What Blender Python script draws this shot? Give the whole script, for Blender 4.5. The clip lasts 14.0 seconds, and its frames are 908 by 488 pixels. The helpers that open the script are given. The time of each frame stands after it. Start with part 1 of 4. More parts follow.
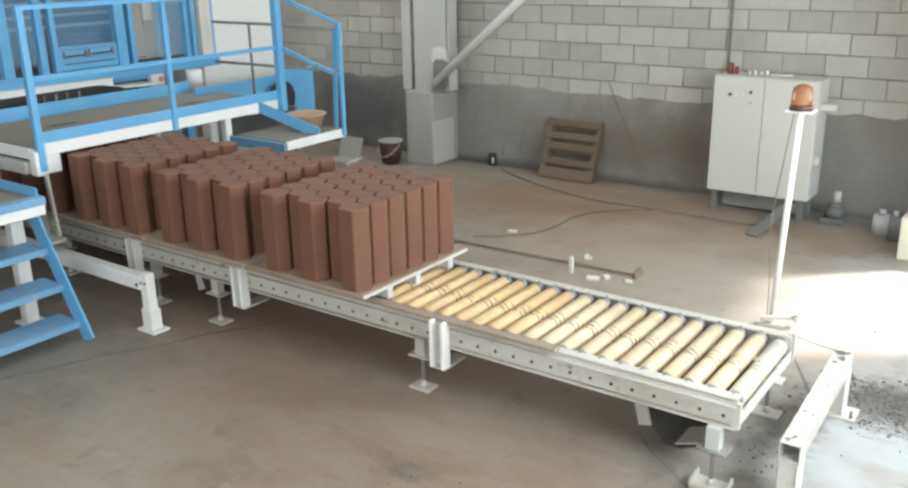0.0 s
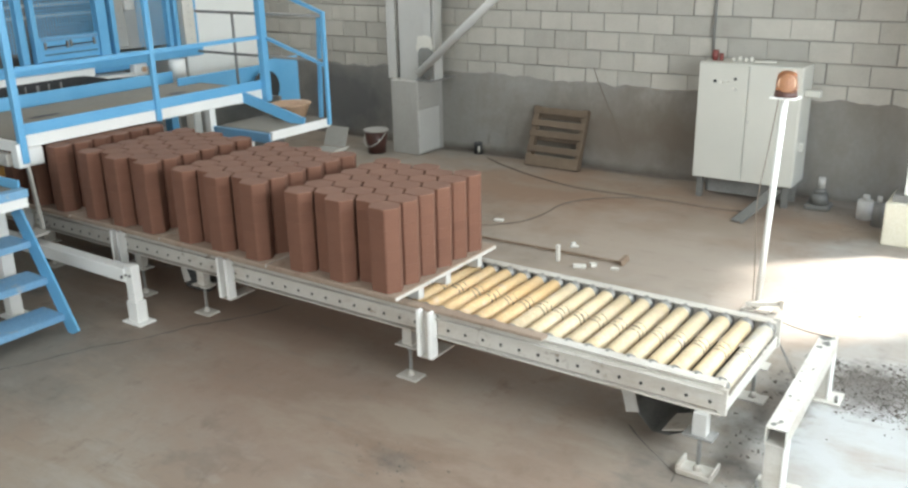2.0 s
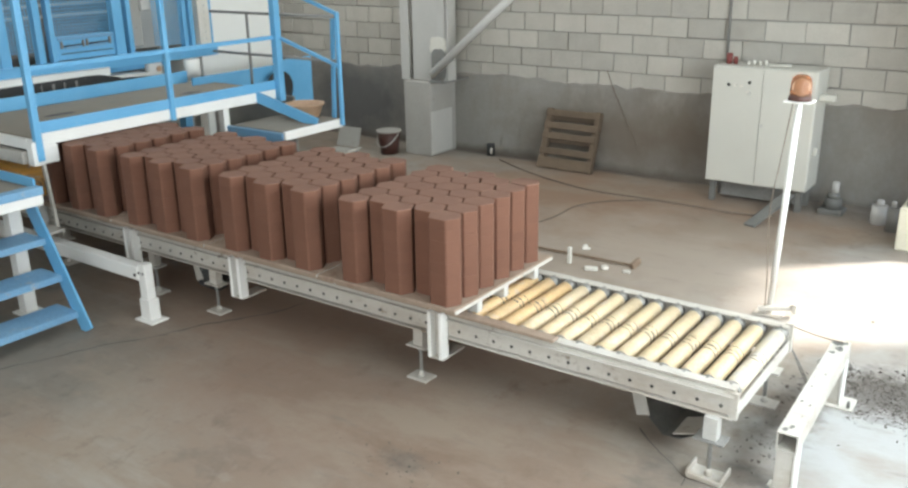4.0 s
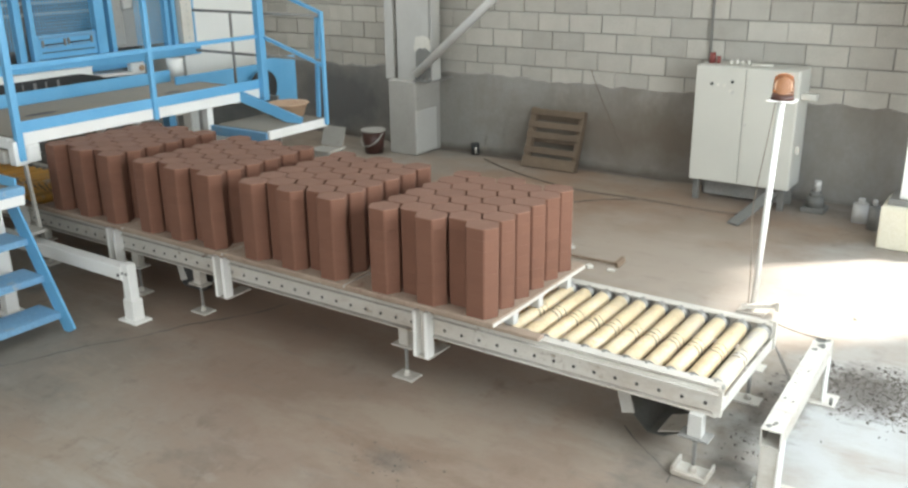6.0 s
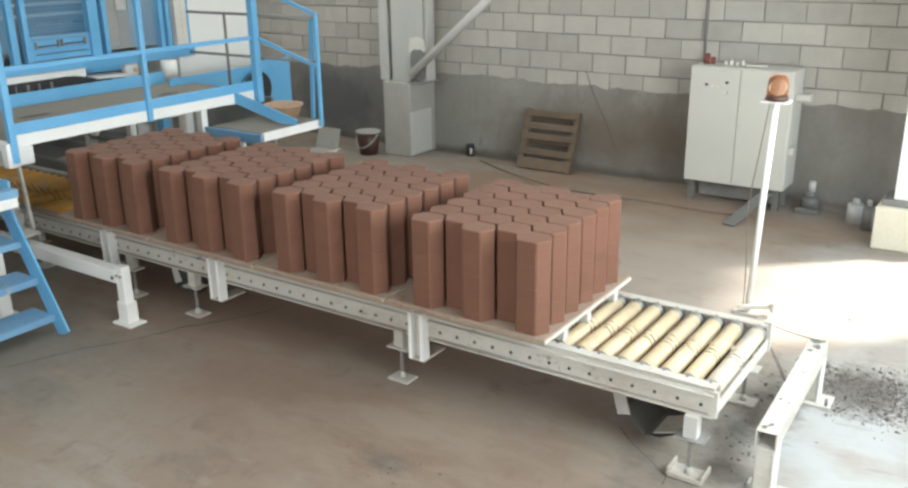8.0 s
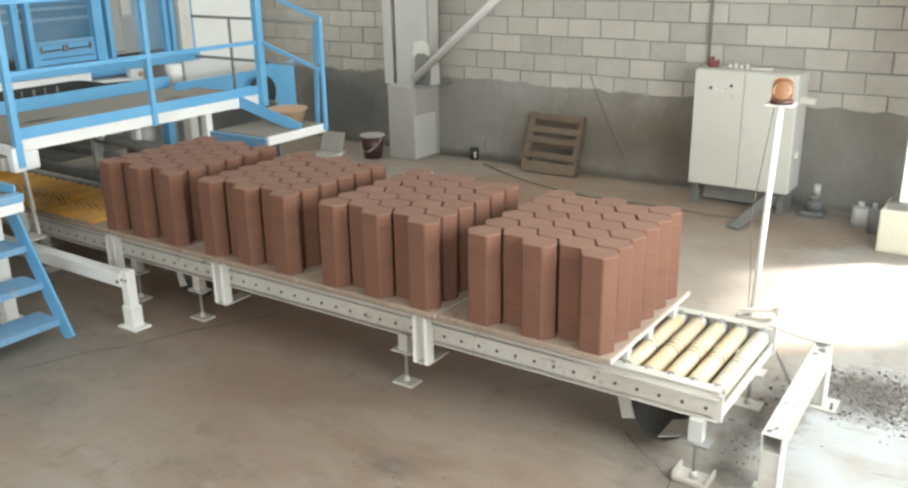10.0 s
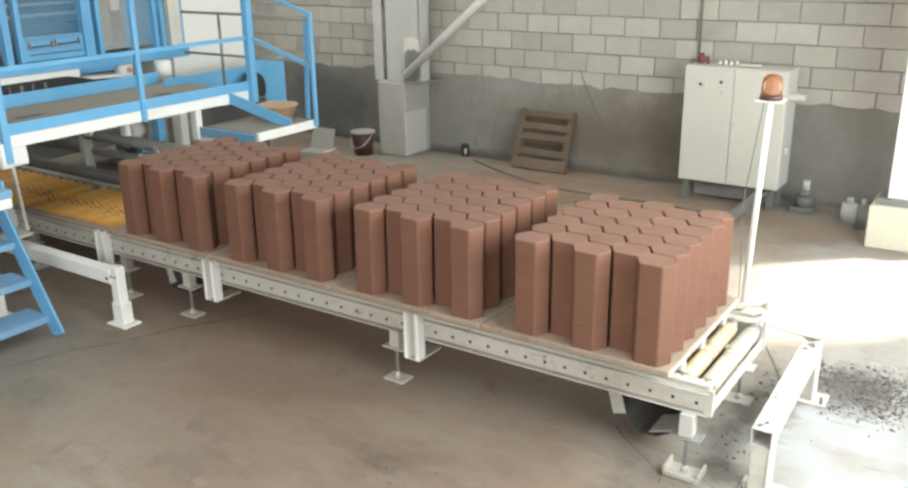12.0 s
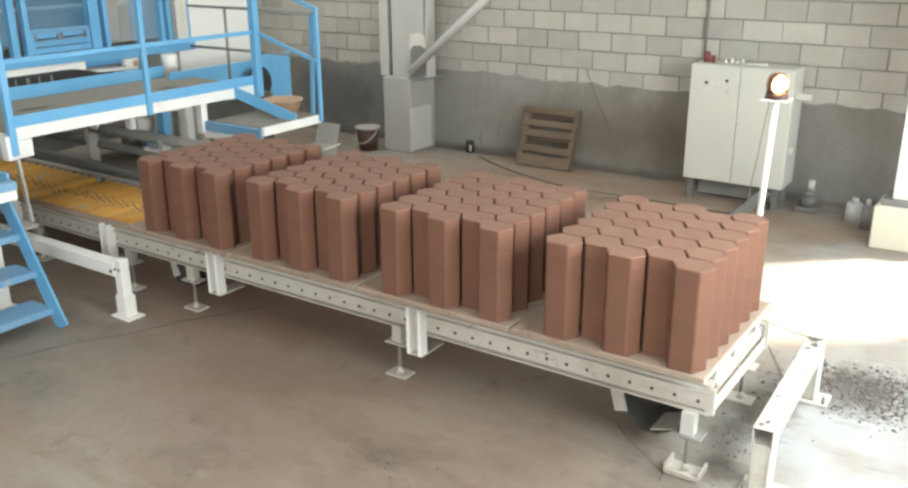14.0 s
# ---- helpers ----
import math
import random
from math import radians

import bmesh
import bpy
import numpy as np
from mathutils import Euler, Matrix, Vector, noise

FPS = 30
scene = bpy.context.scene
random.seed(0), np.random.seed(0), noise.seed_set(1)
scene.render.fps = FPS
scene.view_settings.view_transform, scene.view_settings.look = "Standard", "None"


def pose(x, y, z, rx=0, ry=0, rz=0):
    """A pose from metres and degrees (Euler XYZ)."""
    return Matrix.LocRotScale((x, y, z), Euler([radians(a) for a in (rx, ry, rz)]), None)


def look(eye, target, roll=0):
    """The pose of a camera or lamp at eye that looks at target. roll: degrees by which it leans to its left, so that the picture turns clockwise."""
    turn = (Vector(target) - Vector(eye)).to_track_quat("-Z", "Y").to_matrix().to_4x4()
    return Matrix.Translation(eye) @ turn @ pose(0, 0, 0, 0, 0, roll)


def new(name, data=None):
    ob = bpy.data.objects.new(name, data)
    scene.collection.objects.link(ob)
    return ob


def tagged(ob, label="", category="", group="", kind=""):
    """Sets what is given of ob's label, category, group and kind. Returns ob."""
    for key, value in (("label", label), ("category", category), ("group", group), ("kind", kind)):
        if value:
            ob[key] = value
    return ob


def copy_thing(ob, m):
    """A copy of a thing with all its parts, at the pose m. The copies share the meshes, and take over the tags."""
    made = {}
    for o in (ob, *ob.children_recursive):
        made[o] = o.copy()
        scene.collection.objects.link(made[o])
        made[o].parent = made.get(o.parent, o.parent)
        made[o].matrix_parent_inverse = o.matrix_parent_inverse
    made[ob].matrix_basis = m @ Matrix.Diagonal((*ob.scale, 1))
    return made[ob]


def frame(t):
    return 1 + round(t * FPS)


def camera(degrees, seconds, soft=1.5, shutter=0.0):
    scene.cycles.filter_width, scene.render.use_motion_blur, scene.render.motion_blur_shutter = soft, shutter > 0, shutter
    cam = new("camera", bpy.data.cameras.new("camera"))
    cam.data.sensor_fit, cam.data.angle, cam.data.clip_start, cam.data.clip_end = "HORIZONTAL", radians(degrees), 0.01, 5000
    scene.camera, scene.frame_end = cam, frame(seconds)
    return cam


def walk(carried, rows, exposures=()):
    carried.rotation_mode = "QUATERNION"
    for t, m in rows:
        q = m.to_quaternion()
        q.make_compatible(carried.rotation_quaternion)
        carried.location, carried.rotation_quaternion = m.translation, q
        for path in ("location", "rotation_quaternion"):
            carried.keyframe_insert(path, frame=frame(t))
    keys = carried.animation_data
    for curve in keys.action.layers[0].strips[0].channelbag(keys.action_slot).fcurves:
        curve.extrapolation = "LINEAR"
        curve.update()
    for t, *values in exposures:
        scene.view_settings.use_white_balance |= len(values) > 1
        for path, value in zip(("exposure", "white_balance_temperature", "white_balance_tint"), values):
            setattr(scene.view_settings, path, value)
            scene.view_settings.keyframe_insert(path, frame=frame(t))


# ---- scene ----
cam = camera(54.1, 14.0, soft=2.5)

# seconds, eye, tilt down, lean, heading
SHOT = (
    (0, 0.0022, -0.003, 2.5044, 18.276, 1.006, 35.836),
    (0.5, -0.0031, -0.0036, 2.5006, 18.232, 0.725, 35.734),
    (1, -0.0001, 0.0038, 2.5083, 18.569, 1.173, 36.015),
    (1.5, 0.0008, 0.0012, 2.5027, 18.758, 1.163, 35.515),
    (2, 0.0004, 0.0038, 2.5038, 19.009, 1.236, 34.961),
    (2.5, -0.0016, 0.0098, 2.5023, 19.073, 0.995, 35.147),
    (3, 0.0006, 0, 2.5037, 18.924, 0.962, 35.777),
    (5.5, 0.002, -0.0018, 2.5037, 18.862, 0.903, 35.275),
    (6, 0.0004, -0.0058, 2.5018, 18.946, 0.784, 34.688),
    (6.5, 0.0049, 0.0003, 2.5036, 18.998, 0.581, 34.384),
    (7, -0.0026, -0.0034, 2.4995, 19.102, 0.47, 34.585),
    (7.5, 0.0012, 0.0031, 2.5037, 19.008, 0.87, 34.437),
    (8, -0.0037, 0.0019, 2.5056, 18.904, 0.823, 34.365),
    (10.5, -0.0016, 0.0007, 2.508, 18.609, 0.985, 34.685),
    (11, -0.0013, -0.0002, 2.5034, 18.558, 0.902, 34.581),
    (11.5, -0.0066, -0.0072, 2.5009, 18.943, 0.788, 34.528),
    (12, -0.0059, -0.0018, 2.5005, 18.878, 0.851, 34.004),
    (12.5, -0.0062, -0.0062, 2.5069, 18.465, 1.236, 33.884),
    (13, -0.0037, -0.0009, 2.5095, 18.681, 1.376, 34.178),
    (13.5, -0.0028, -0.0077, 2.4969, 18.416, 0.611, 33.878),
    (14, 0.0006, -0.0014, 2.4976, 19.086, 0.373, 34.3),
)


def held(x, y, z, down, lean, heading):
    return pose(x, y, z, 90 - down, 0, heading) @ pose(0, 0, 0, 0, 0, -lean)


walk(cam, [(r[0], held(*r[1:])) for r in SHOT], exposures=((0, 1.52, 6300, 10), (5.5, 1.50, 6400, 10), (8, 1.52, 6450, 10), (10.5, 1.69, 6650, 10), (14, 1.73, 6700, 10)))

# ---- light ----
world = bpy.data.worlds.new("world")
scene.world = world
world.use_nodes = True
SUN_FROM = Vector((0.66, 0.60, 0.72)).normalized()
sky = world.node_tree.nodes.new("ShaderNodeTexSky")
sky.sky_type = "NISHITA"
sky.sun_disc = False
sky.sun_elevation = math.asin(SUN_FROM.z)
sky.sun_rotation = math.atan2(SUN_FROM.x, SUN_FROM.y)
background = world.node_tree.nodes["Background"]
background.inputs["Strength"].default_value = 0.12
world.node_tree.links.new(sky.outputs[0], background.inputs[0])

sun = new("sun", bpy.data.lights.new("sun", "SUN"))
sun.data.energy, sun.data.angle, sun.data.color = 4.2, radians(6.0), (1.0, 0.95, 0.88)
sun.matrix_world = look((20 * SUN_FROM.x, 20 * SUN_FROM.y, 20 * SUN_FROM.z), (0, 0, 0))


# Unseen area lamps added as daylight fill; no openings are built behind them.
def fill_lamp(name, eye, target, wide, high, power, color):
    ob = new(name, bpy.data.lights.new(name, "AREA"))
    ob.data.shape, ob.data.size, ob.data.size_y = "RECTANGLE", wide, high
    ob.data.energy, ob.data.color = power, color
    ob.matrix_world = look(eye, target)
    return ob


fill_lamp("gate_daylight", (0.72, 4.2, 2.1), (-4, 4.2, 1.6), 5.0, 2.0, 128, (0.90, 0.98, 1.0))
fill_lamp("front_gate_daylight", (0.72, -2.0, 2.3), (-4, 1.0, 1.6), 5.2, 3.4, 172, (0.95, 0.99, 1.0))
fill_lamp("south_daylight", (-4.5, -4.8, 2.6), (-4.5, 3, 1.6), 9.0, 3.2, 46, (0.97, 1.0, 0.96))
fill_lamp("roof_daylight", (-8.2, 6.8, 5.3), (-8.2, 6.8, 0), 7.0, 2.6, 60, (0.97, 1.0, 0.97))
fill_lamp("front_roof_daylight", (-2.4, 2.2, 5.3), (-2.4, 2.2, 0), 5.0, 4.0, 24, (0.97, 1.0, 0.97))


# ---- materials ----
def surface(name, base, other, rough=0.7, metal=0.0, grain=60.0, stain=2.5, bump=0.15, wear=None, spread=0.5, wear_scale=9.0, wear_at=0.62, per_piece=0.0, overlay=0.3):
    m = bpy.data.materials.new(name)
    m.use_nodes = True
    n, l = m.node_tree.nodes, m.node_tree.links
    b = n["Principled BSDF"]
    co = n.new("ShaderNodeTexCoord")
    info = n.new("ShaderNodeObjectInfo")
    shift = n.new("ShaderNodeVectorMath")
    shift.operation = "MULTIPLY_ADD"
    shift.inputs[1].default_value = (1, 1, 1)
    off = n.new("ShaderNodeCombineXYZ")
    mul = n.new("ShaderNodeMath")
    mul.operation = "MULTIPLY"
    mul.inputs[1].default_value = 37.0
    l.new(info.outputs["Random"], mul.inputs[0])
    for k in range(3):
        l.new(mul.outputs[0], off.inputs[k])
    l.new(co.outputs["Object"], shift.inputs[0])
    l.new(off.outputs[0], shift.inputs[2])

    def noise_at(scale, detail, r=0.6):
        t = n.new("ShaderNodeTexNoise")
        t.inputs["Scale"].default_value, t.inputs["Detail"].default_value, t.inputs["Roughness"].default_value = scale, detail, r
        l.new(shift.outputs[0], t.inputs["Vector"])
        return t

    big, fine = noise_at(stain, 5), noise_at(grain, 3)
    ramp = n.new("ShaderNodeValToRGB")
    ramp.color_ramp.elements[0].position, ramp.color_ramp.elements[1].position = 0.5 - spread / 2, 0.5 + spread / 2
    ramp.color_ramp.elements[0].color, ramp.color_ramp.elements[1].color = (*base, 1), (*other, 1)
    l.new(big.outputs["Fac"], ramp.inputs[0])
    mix = n.new("ShaderNodeMix")
    mix.data_type, mix.blend_type = "RGBA", "OVERLAY"
    mix.inputs[0].default_value = overlay
    l.new(ramp.outputs[0], mix.inputs[6])
    l.new(fine.outputs["Fac"], mix.inputs[7])
    last = mix.outputs[2]
    if wear:
        spots = noise_at(wear_scale, 6, 0.7)
        cut = n.new("ShaderNodeValToRGB")
        cut.color_ramp.elements[0].position, cut.color_ramp.elements[1].position = wear_at, wear_at + 0.09
        l.new(spots.outputs["Fac"], cut.inputs[0])
        over = n.new("ShaderNodeMix")
        over.data_type = "RGBA"
        l.new(cut.outputs[0], over.inputs[0])
        l.new(last, over.inputs[6])
        over.inputs[7].default_value = (*wear, 1)
        last = over.outputs[2]
    if per_piece:
        hsv = n.new("ShaderNodeHueSaturation")
        span = n.new("ShaderNodeMapRange")
        span.inputs["To Min"].default_value, span.inputs["To Max"].default_value = 1 - per_piece, 1 + per_piece
        l.new(info.outputs["Random"], span.inputs["Value"])
        l.new(span.outputs[0], hsv.inputs["Value"])
        l.new(last, hsv.inputs["Color"])
        last = hsv.outputs[0]
    l.new(last, b.inputs["Base Color"])
    b.inputs["Metallic"].default_value = metal
    span = n.new("ShaderNodeMapRange")
    span.inputs["To Min"].default_value, span.inputs["To Max"].default_value = max(rough - 0.14, 0.05), min(rough + 0.14, 1)
    l.new(big.outputs["Fac"], span.inputs["Value"])
    l.new(span.outputs[0], b.inputs["Roughness"])
    if bump:
        bp = n.new("ShaderNodeBump")
        bp.inputs["Strength"].default_value, bp.inputs["Distance"].default_value = bump, 0.01
        l.new(fine.outputs["Fac"], bp.inputs["Height"])
        l.new(bp.outputs[0], b.inputs["Normal"])
    return m


BLUE = surface("blue_paint", (0.115, 0.37, 0.63), (0.165, 0.435, 0.68), 0.45, wear=(0.38, 0.46, 0.52), bump=0.03, wear_at=0.66, overlay=0.12)
BLUE_DIM = surface("dusty_blue_paint", (0.14, 0.32, 0.52), (0.22, 0.40, 0.56), 0.6, wear=(0.38, 0.39, 0.39), bump=0.08, wear_at=0.6)
WHITE = surface("white_paint", (0.84, 0.84, 0.81), (0.76, 0.75, 0.71), 0.5, wear=(0.44, 0.39, 0.33), bump=0.04, wear_at=0.66, overlay=0.1)
RAIL = surface("dusty_white_steel", (0.58, 0.56, 0.51), (0.47, 0.44, 0.39), 0.6, wear=(0.24, 0.195, 0.155), bump=0.06, wear_scale=8, wear_at=0.60, overlay=0.12)
PANEL = surface("cabinet_enamel", (0.57, 0.56, 0.50), (0.52, 0.51, 0.455), 0.45, stain=1.5, bump=0.01, overlay=0.04)
WHITE_PANEL = surface("white_sheet", (0.84, 0.84, 0.80), (0.78, 0.78, 0.74), 0.5, stain=1.2, bump=0.01, overlay=0.04)
STEEL = surface("grey_steel", (0.27, 0.265, 0.25), (0.19, 0.185, 0.175), 0.6, 0.1, wear=(0.25, 0.17, 0.11), bump=0.1)
# grease; also painted on strips and discs for the shade in slots, holes
DARK = surface("dark_grease_and_gaps", (0.03, 0.03, 0.03), (0.055, 0.05, 0.045), 0.6, bump=0.1)
RUBBER = surface("black_rubber", (0.02, 0.022, 0.022), (0.04, 0.04, 0.04), 0.65, bump=0.1)
YELLOW = surface("worn_yellow_paint", (0.70, 0.34, 0.055), (0.72, 0.40, 0.10), 0.5, stain=5, wear=(0.50, 0.40, 0.28), wear_scale=7, wear_at=0.58, bump=0.06, per_piece=0.1)
YELLOW_MID = surface("worn_orange_yellow_paint", (0.68, 0.45, 0.21), (0.66, 0.48, 0.27), 0.5, stain=5, wear=(0.62, 0.48, 0.34), wear_scale=7, wear_at=0.58, bump=0.06, per_piece=0.08)
YELLOW_BARE = surface("rubbed_pale_paint", (0.60, 0.52, 0.37), (0.55, 0.51, 0.42), 0.45, stain=5, wear=(0.50, 0.47, 0.42), wear_scale=6, wear_at=0.52, bump=0.05, per_piece=0.06)
YELLOW_PALE = surface("pale_worn_yellow_paint", (0.62, 0.48, 0.28), (0.59, 0.49, 0.34), 0.5, stain=5, wear=(0.60, 0.50, 0.40), wear_scale=7, wear_at=0.58, bump=0.06, per_piece=0.1)
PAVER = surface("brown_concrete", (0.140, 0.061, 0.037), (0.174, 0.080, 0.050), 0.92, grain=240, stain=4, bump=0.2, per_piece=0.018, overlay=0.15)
# a paler brown for upward faces and the top paver's chamfer
PAVER_TOP = surface("paler_brown_concrete", (0.190, 0.096, 0.064), (0.230, 0.124, 0.086), 0.95, grain=240, stain=6, bump=0.2, per_piece=0.03, overlay=0.15)
BOARD = surface("dusty_steel_board", (0.36, 0.285, 0.22), (0.26, 0.185, 0.138), 0.7, wear=(0.22, 0.14, 0.10), wear_scale=6, wear_at=0.58, bump=0.1)
BLOCK = surface("grey_concrete_block", (0.40, 0.378, 0.33), (0.47, 0.447, 0.395), 0.95, grain=110, stain=5, bump=0.35, per_piece=0.12, overlay=0.2)
MORTAR = surface("mortar", (0.25, 0.24, 0.22), (0.31, 0.30, 0.27), 0.95, grain=90, stain=2, bump=0.4)
PLASTER = surface("grey_cement_render", (0.235, 0.225, 0.205), (0.30, 0.285, 0.26), 0.95, grain=25, stain=0.9, bump=0.12, overlay=0.12, wear=(0.34, 0.31, 0.27), wear_scale=1.6, wear_at=0.60, spread=0.35)
CONCRETE = surface("cast_concrete", (0.33, 0.315, 0.285), (0.40, 0.385, 0.35), 0.9, grain=60, stain=2, bump=0.15, wear=(0.25, 0.235, 0.21), wear_scale=3, overlay=0.13)
CREAM = surface("cream_plinth_paint", (0.72, 0.68, 0.54), (0.66, 0.62, 0.50), 0.8, bump=0.2)
GALV = surface("galvanised_steel", (0.52, 0.51, 0.48), (0.46, 0.45, 0.42), 0.6, 0.0, bump=0.03, overlay=0.07)
WOOD = surface("weathered_pallet_wood", (0.12, 0.086, 0.058), (0.17, 0.125, 0.085), 0.85, grain=80, stain=9, bump=0.4, per_piece=0.15)
CLAY = surface("tan_plastic", (0.50, 0.33, 0.21), (0.42, 0.27, 0.17), 0.5, bump=0.05)
MAROON = surface("maroon_plastic", (0.06, 0.025, 0.02), (0.09, 0.04, 0.03), 0.4, bump=0.03)
PAPER = surface("pale_litter", (0.72, 0.70, 0.64), (0.60, 0.57, 0.50), 0.8, bump=0.1)
DECK = surface("dusty_deck_plate", (0.205, 0.185, 0.155), (0.27, 0.24, 0.195), 0.85, stain=2.0, wear=(0.10, 0.09, 0.08), wear_scale=2.2, wear_at=0.70, bump=0.2)
CABLE = surface("cable_sheath", (0.15, 0.118, 0.09), (0.21, 0.165, 0.125), 0.7, bump=0.05)
RED = surface("red_plastic", (0.22, 0.05, 0.04), (0.17, 0.045, 0.04), 0.5, bump=0.03)
PUMP_GREY = surface("dusty_pump_paint", (0.12, 0.12, 0.11), (0.20, 0.195, 0.18), 0.6, bump=0.06)
CRUMB = surface("dark_crumbs", (0.10, 0.09, 0.08), (0.17, 0.15, 0.13), 0.95, bump=0.3)
RUST = surface("rusty_steel", (0.20, 0.135, 0.09), (0.28, 0.21, 0.15), 0.8, stain=9, bump=0.15)
ROLL_END = surface("greasy_roller_end", (0.30, 0.29, 0.27), (0.20, 0.19, 0.175), 0.5, 0.3, stain=8, bump=0.05, wear=(0.09, 0.08, 0.07), wear_scale=14, wear_at=0.56)
SCUFF = surface("dark_scuff", (0.10, 0.083, 0.066), (0.16, 0.13, 0.10), 0.7, stain=14, bump=0.05)
ROOF = surface("roof_sheet", (0.42, 0.42, 0.40), (0.34, 0.34, 0.32), 0.7, bump=0.05)


def layer(m, tint, scale, lo, hi, detail=6, stretch=(1, 1, 1), most=0.75):
    """A film of dirt or wear over the whole surface, in patches."""
    n, l = m.node_tree.nodes, m.node_tree.links
    b = n["Principled BSDF"]
    below = b.inputs["Base Color"].links[0].from_socket
    co = n.new("ShaderNodeTexCoord")
    mp = n.new("ShaderNodeMapping")
    mp.inputs["Scale"].default_value = stretch
    l.new(co.outputs["Object"], mp.inputs[0])
    t = n.new("ShaderNodeTexNoise")
    t.inputs["Scale"].default_value, t.inputs["Detail"].default_value, t.inputs["Roughness"].default_value = scale, detail, 0.68
    l.new(mp.outputs[0], t.inputs["Vector"])
    r = n.new("ShaderNodeMapRange")
    r.inputs["From Min"].default_value, r.inputs["From Max"].default_value = lo, hi
    r.inputs["To Max"].default_value = most
    l.new(t.outputs["Fac"], r.inputs["Value"])
    x = n.new("ShaderNodeMix")
    x.data_type = "RGBA"
    l.new(r.outputs[0], x.inputs[0])
    l.new(below, x.inputs[6])
    x.inputs[7].default_value = (*tint, 1)
    l.new(x.outputs[2], b.inputs["Base Color"])


def spill_or_tone(m, tint, centre, reach, scale, most, ragged=1.6):
    """Dust, spilt material or a painted-on tone lying round a place, with a ragged edge."""
    n, l = m.node_tree.nodes, m.node_tree.links
    b = n["Principled BSDF"]
    below = b.inputs["Base Color"].links[0].from_socket
    co = n.new("ShaderNodeTexCoord")
    mp = n.new("ShaderNodeMapping")
    mp.vector_type = "TEXTURE"
    mp.inputs["Location"].default_value = centre
    mp.inputs["Scale"].default_value = reach
    l.new(co.outputs["Object"], mp.inputs[0])
    far = n.new("ShaderNodeVectorMath")
    far.operation = "LENGTH"
    l.new(mp.outputs[0], far.inputs[0])
    t = n.new("ShaderNodeTexNoise")
    t.inputs["Scale"].default_value, t.inputs["Detail"].default_value, t.inputs["Roughness"].default_value = scale, 7, 0.65
    l.new(co.outputs["Object"], t.inputs["Vector"])
    add = n.new("ShaderNodeMath")
    add.operation = "MULTIPLY_ADD"
    add.inputs[1].default_value = -ragged
    l.new(t.outputs["Fac"], add.inputs[0])
    l.new(far.outputs["Value"], add.inputs[2])
    r = n.new("ShaderNodeMapRange")
    r.inputs["From Min"].default_value, r.inputs["From Max"].default_value = 0.25, -0.5
    r.inputs["To Max"].default_value = most
    l.new(add.outputs[0], r.inputs["Value"])
    x = n.new("ShaderNodeMix")
    x.data_type = "RGBA"
    l.new(r.outputs[0], x.inputs[0])
    l.new(below, x.inputs[6])
    x.inputs[7].default_value = (*tint, 1)
    l.new(x.outputs[2], b.inputs["Base Color"])


layer(RAIL, (0.34, 0.27, 0.20), 2.6, 0.52, 0.68, 7, (0.6, 2.0, 2.0), 0.6)
for m, most in ((YELLOW, 0.7), (YELLOW_MID, 0.6), (YELLOW_PALE, 0.6), (YELLOW_BARE, 0.6)):
    layer(m, (0.30, 0.21, 0.12), 5.0, 0.52, 0.70, 8, (1, 0.6, 1), most)
FLOOR = surface("dusty_concrete_floor", (0.228, 0.200, 0.170), (0.305, 0.276, 0.238), 0.8, grain=38, stain=0.55, bump=0.05, spread=0.3, overlay=0.12)
layer(FLOOR, (0.25, 0.18, 0.13), 0.35, 0.44, 0.60)
layer(FLOOR, (0.13, 0.118, 0.10), 1.3, 0.57, 0.72)
layer(FLOOR, (0.34, 0.31, 0.27), 2.1, 0.55, 0.73, 8, (1, 2.2, 1))
layer(FLOOR, (0.15, 0.115, 0.09), 3.4, 0.55, 0.70, 9, (1.6, 1, 1))
layer(FLOOR, (0.33, 0.295, 0.25), 0.9, 0.54, 0.65, 9, (0.5, 2.0, 1))
spill_or_tone(FLOOR, (0.25, 0.16, 0.11), (-4.0, 4.3, 0), (2.8, 1.7, 1), 1.1, 0.75)
spill_or_tone(FLOOR, (0.27, 0.172, 0.112), (-3.9, 7.7, 0), (2.8, 1.5, 1), 1.2, 0.85)
spill_or_tone(FLOOR, (0.235, 0.16, 0.115), (-2.6, 3.1, 0), (1.4, 0.7, 1), 1.3, 0.7)
spill_or_tone(FLOOR, (0.13, 0.125, 0.105), (-5.8, 2.6, 0), (1.8, 0.9, 1), 0.9, 0.6)
# darker band along the foot of the north wall
spill_or_tone(FLOOR, (0.10, 0.085, 0.07), (-5.0, 8.97, 0), (4.0, 0.10, 1), 1.6, 0.8)
# pale cement dust by the stop, its bluish tone standing in for skylight
spill_or_tone(FLOOR, (0.42, 0.43, 0.425), (-0.5, 4.2, 0), (0.8, 1.6, 1), 1.8, 0.9)
# floor colour lightened where the sun patch falls, to brighten it
spill_or_tone(FLOOR, (0.44, 0.42, 0.385), (-0.9, 6.5, 0), (1.2, 1.3, 1), 1.3, 0.9)
spill_or_tone(FLOOR, (0.085, 0.072, 0.062), (-0.66, 5.1, 0), (0.26, 0.34, 1), 12.0, 0.75, 2.0)
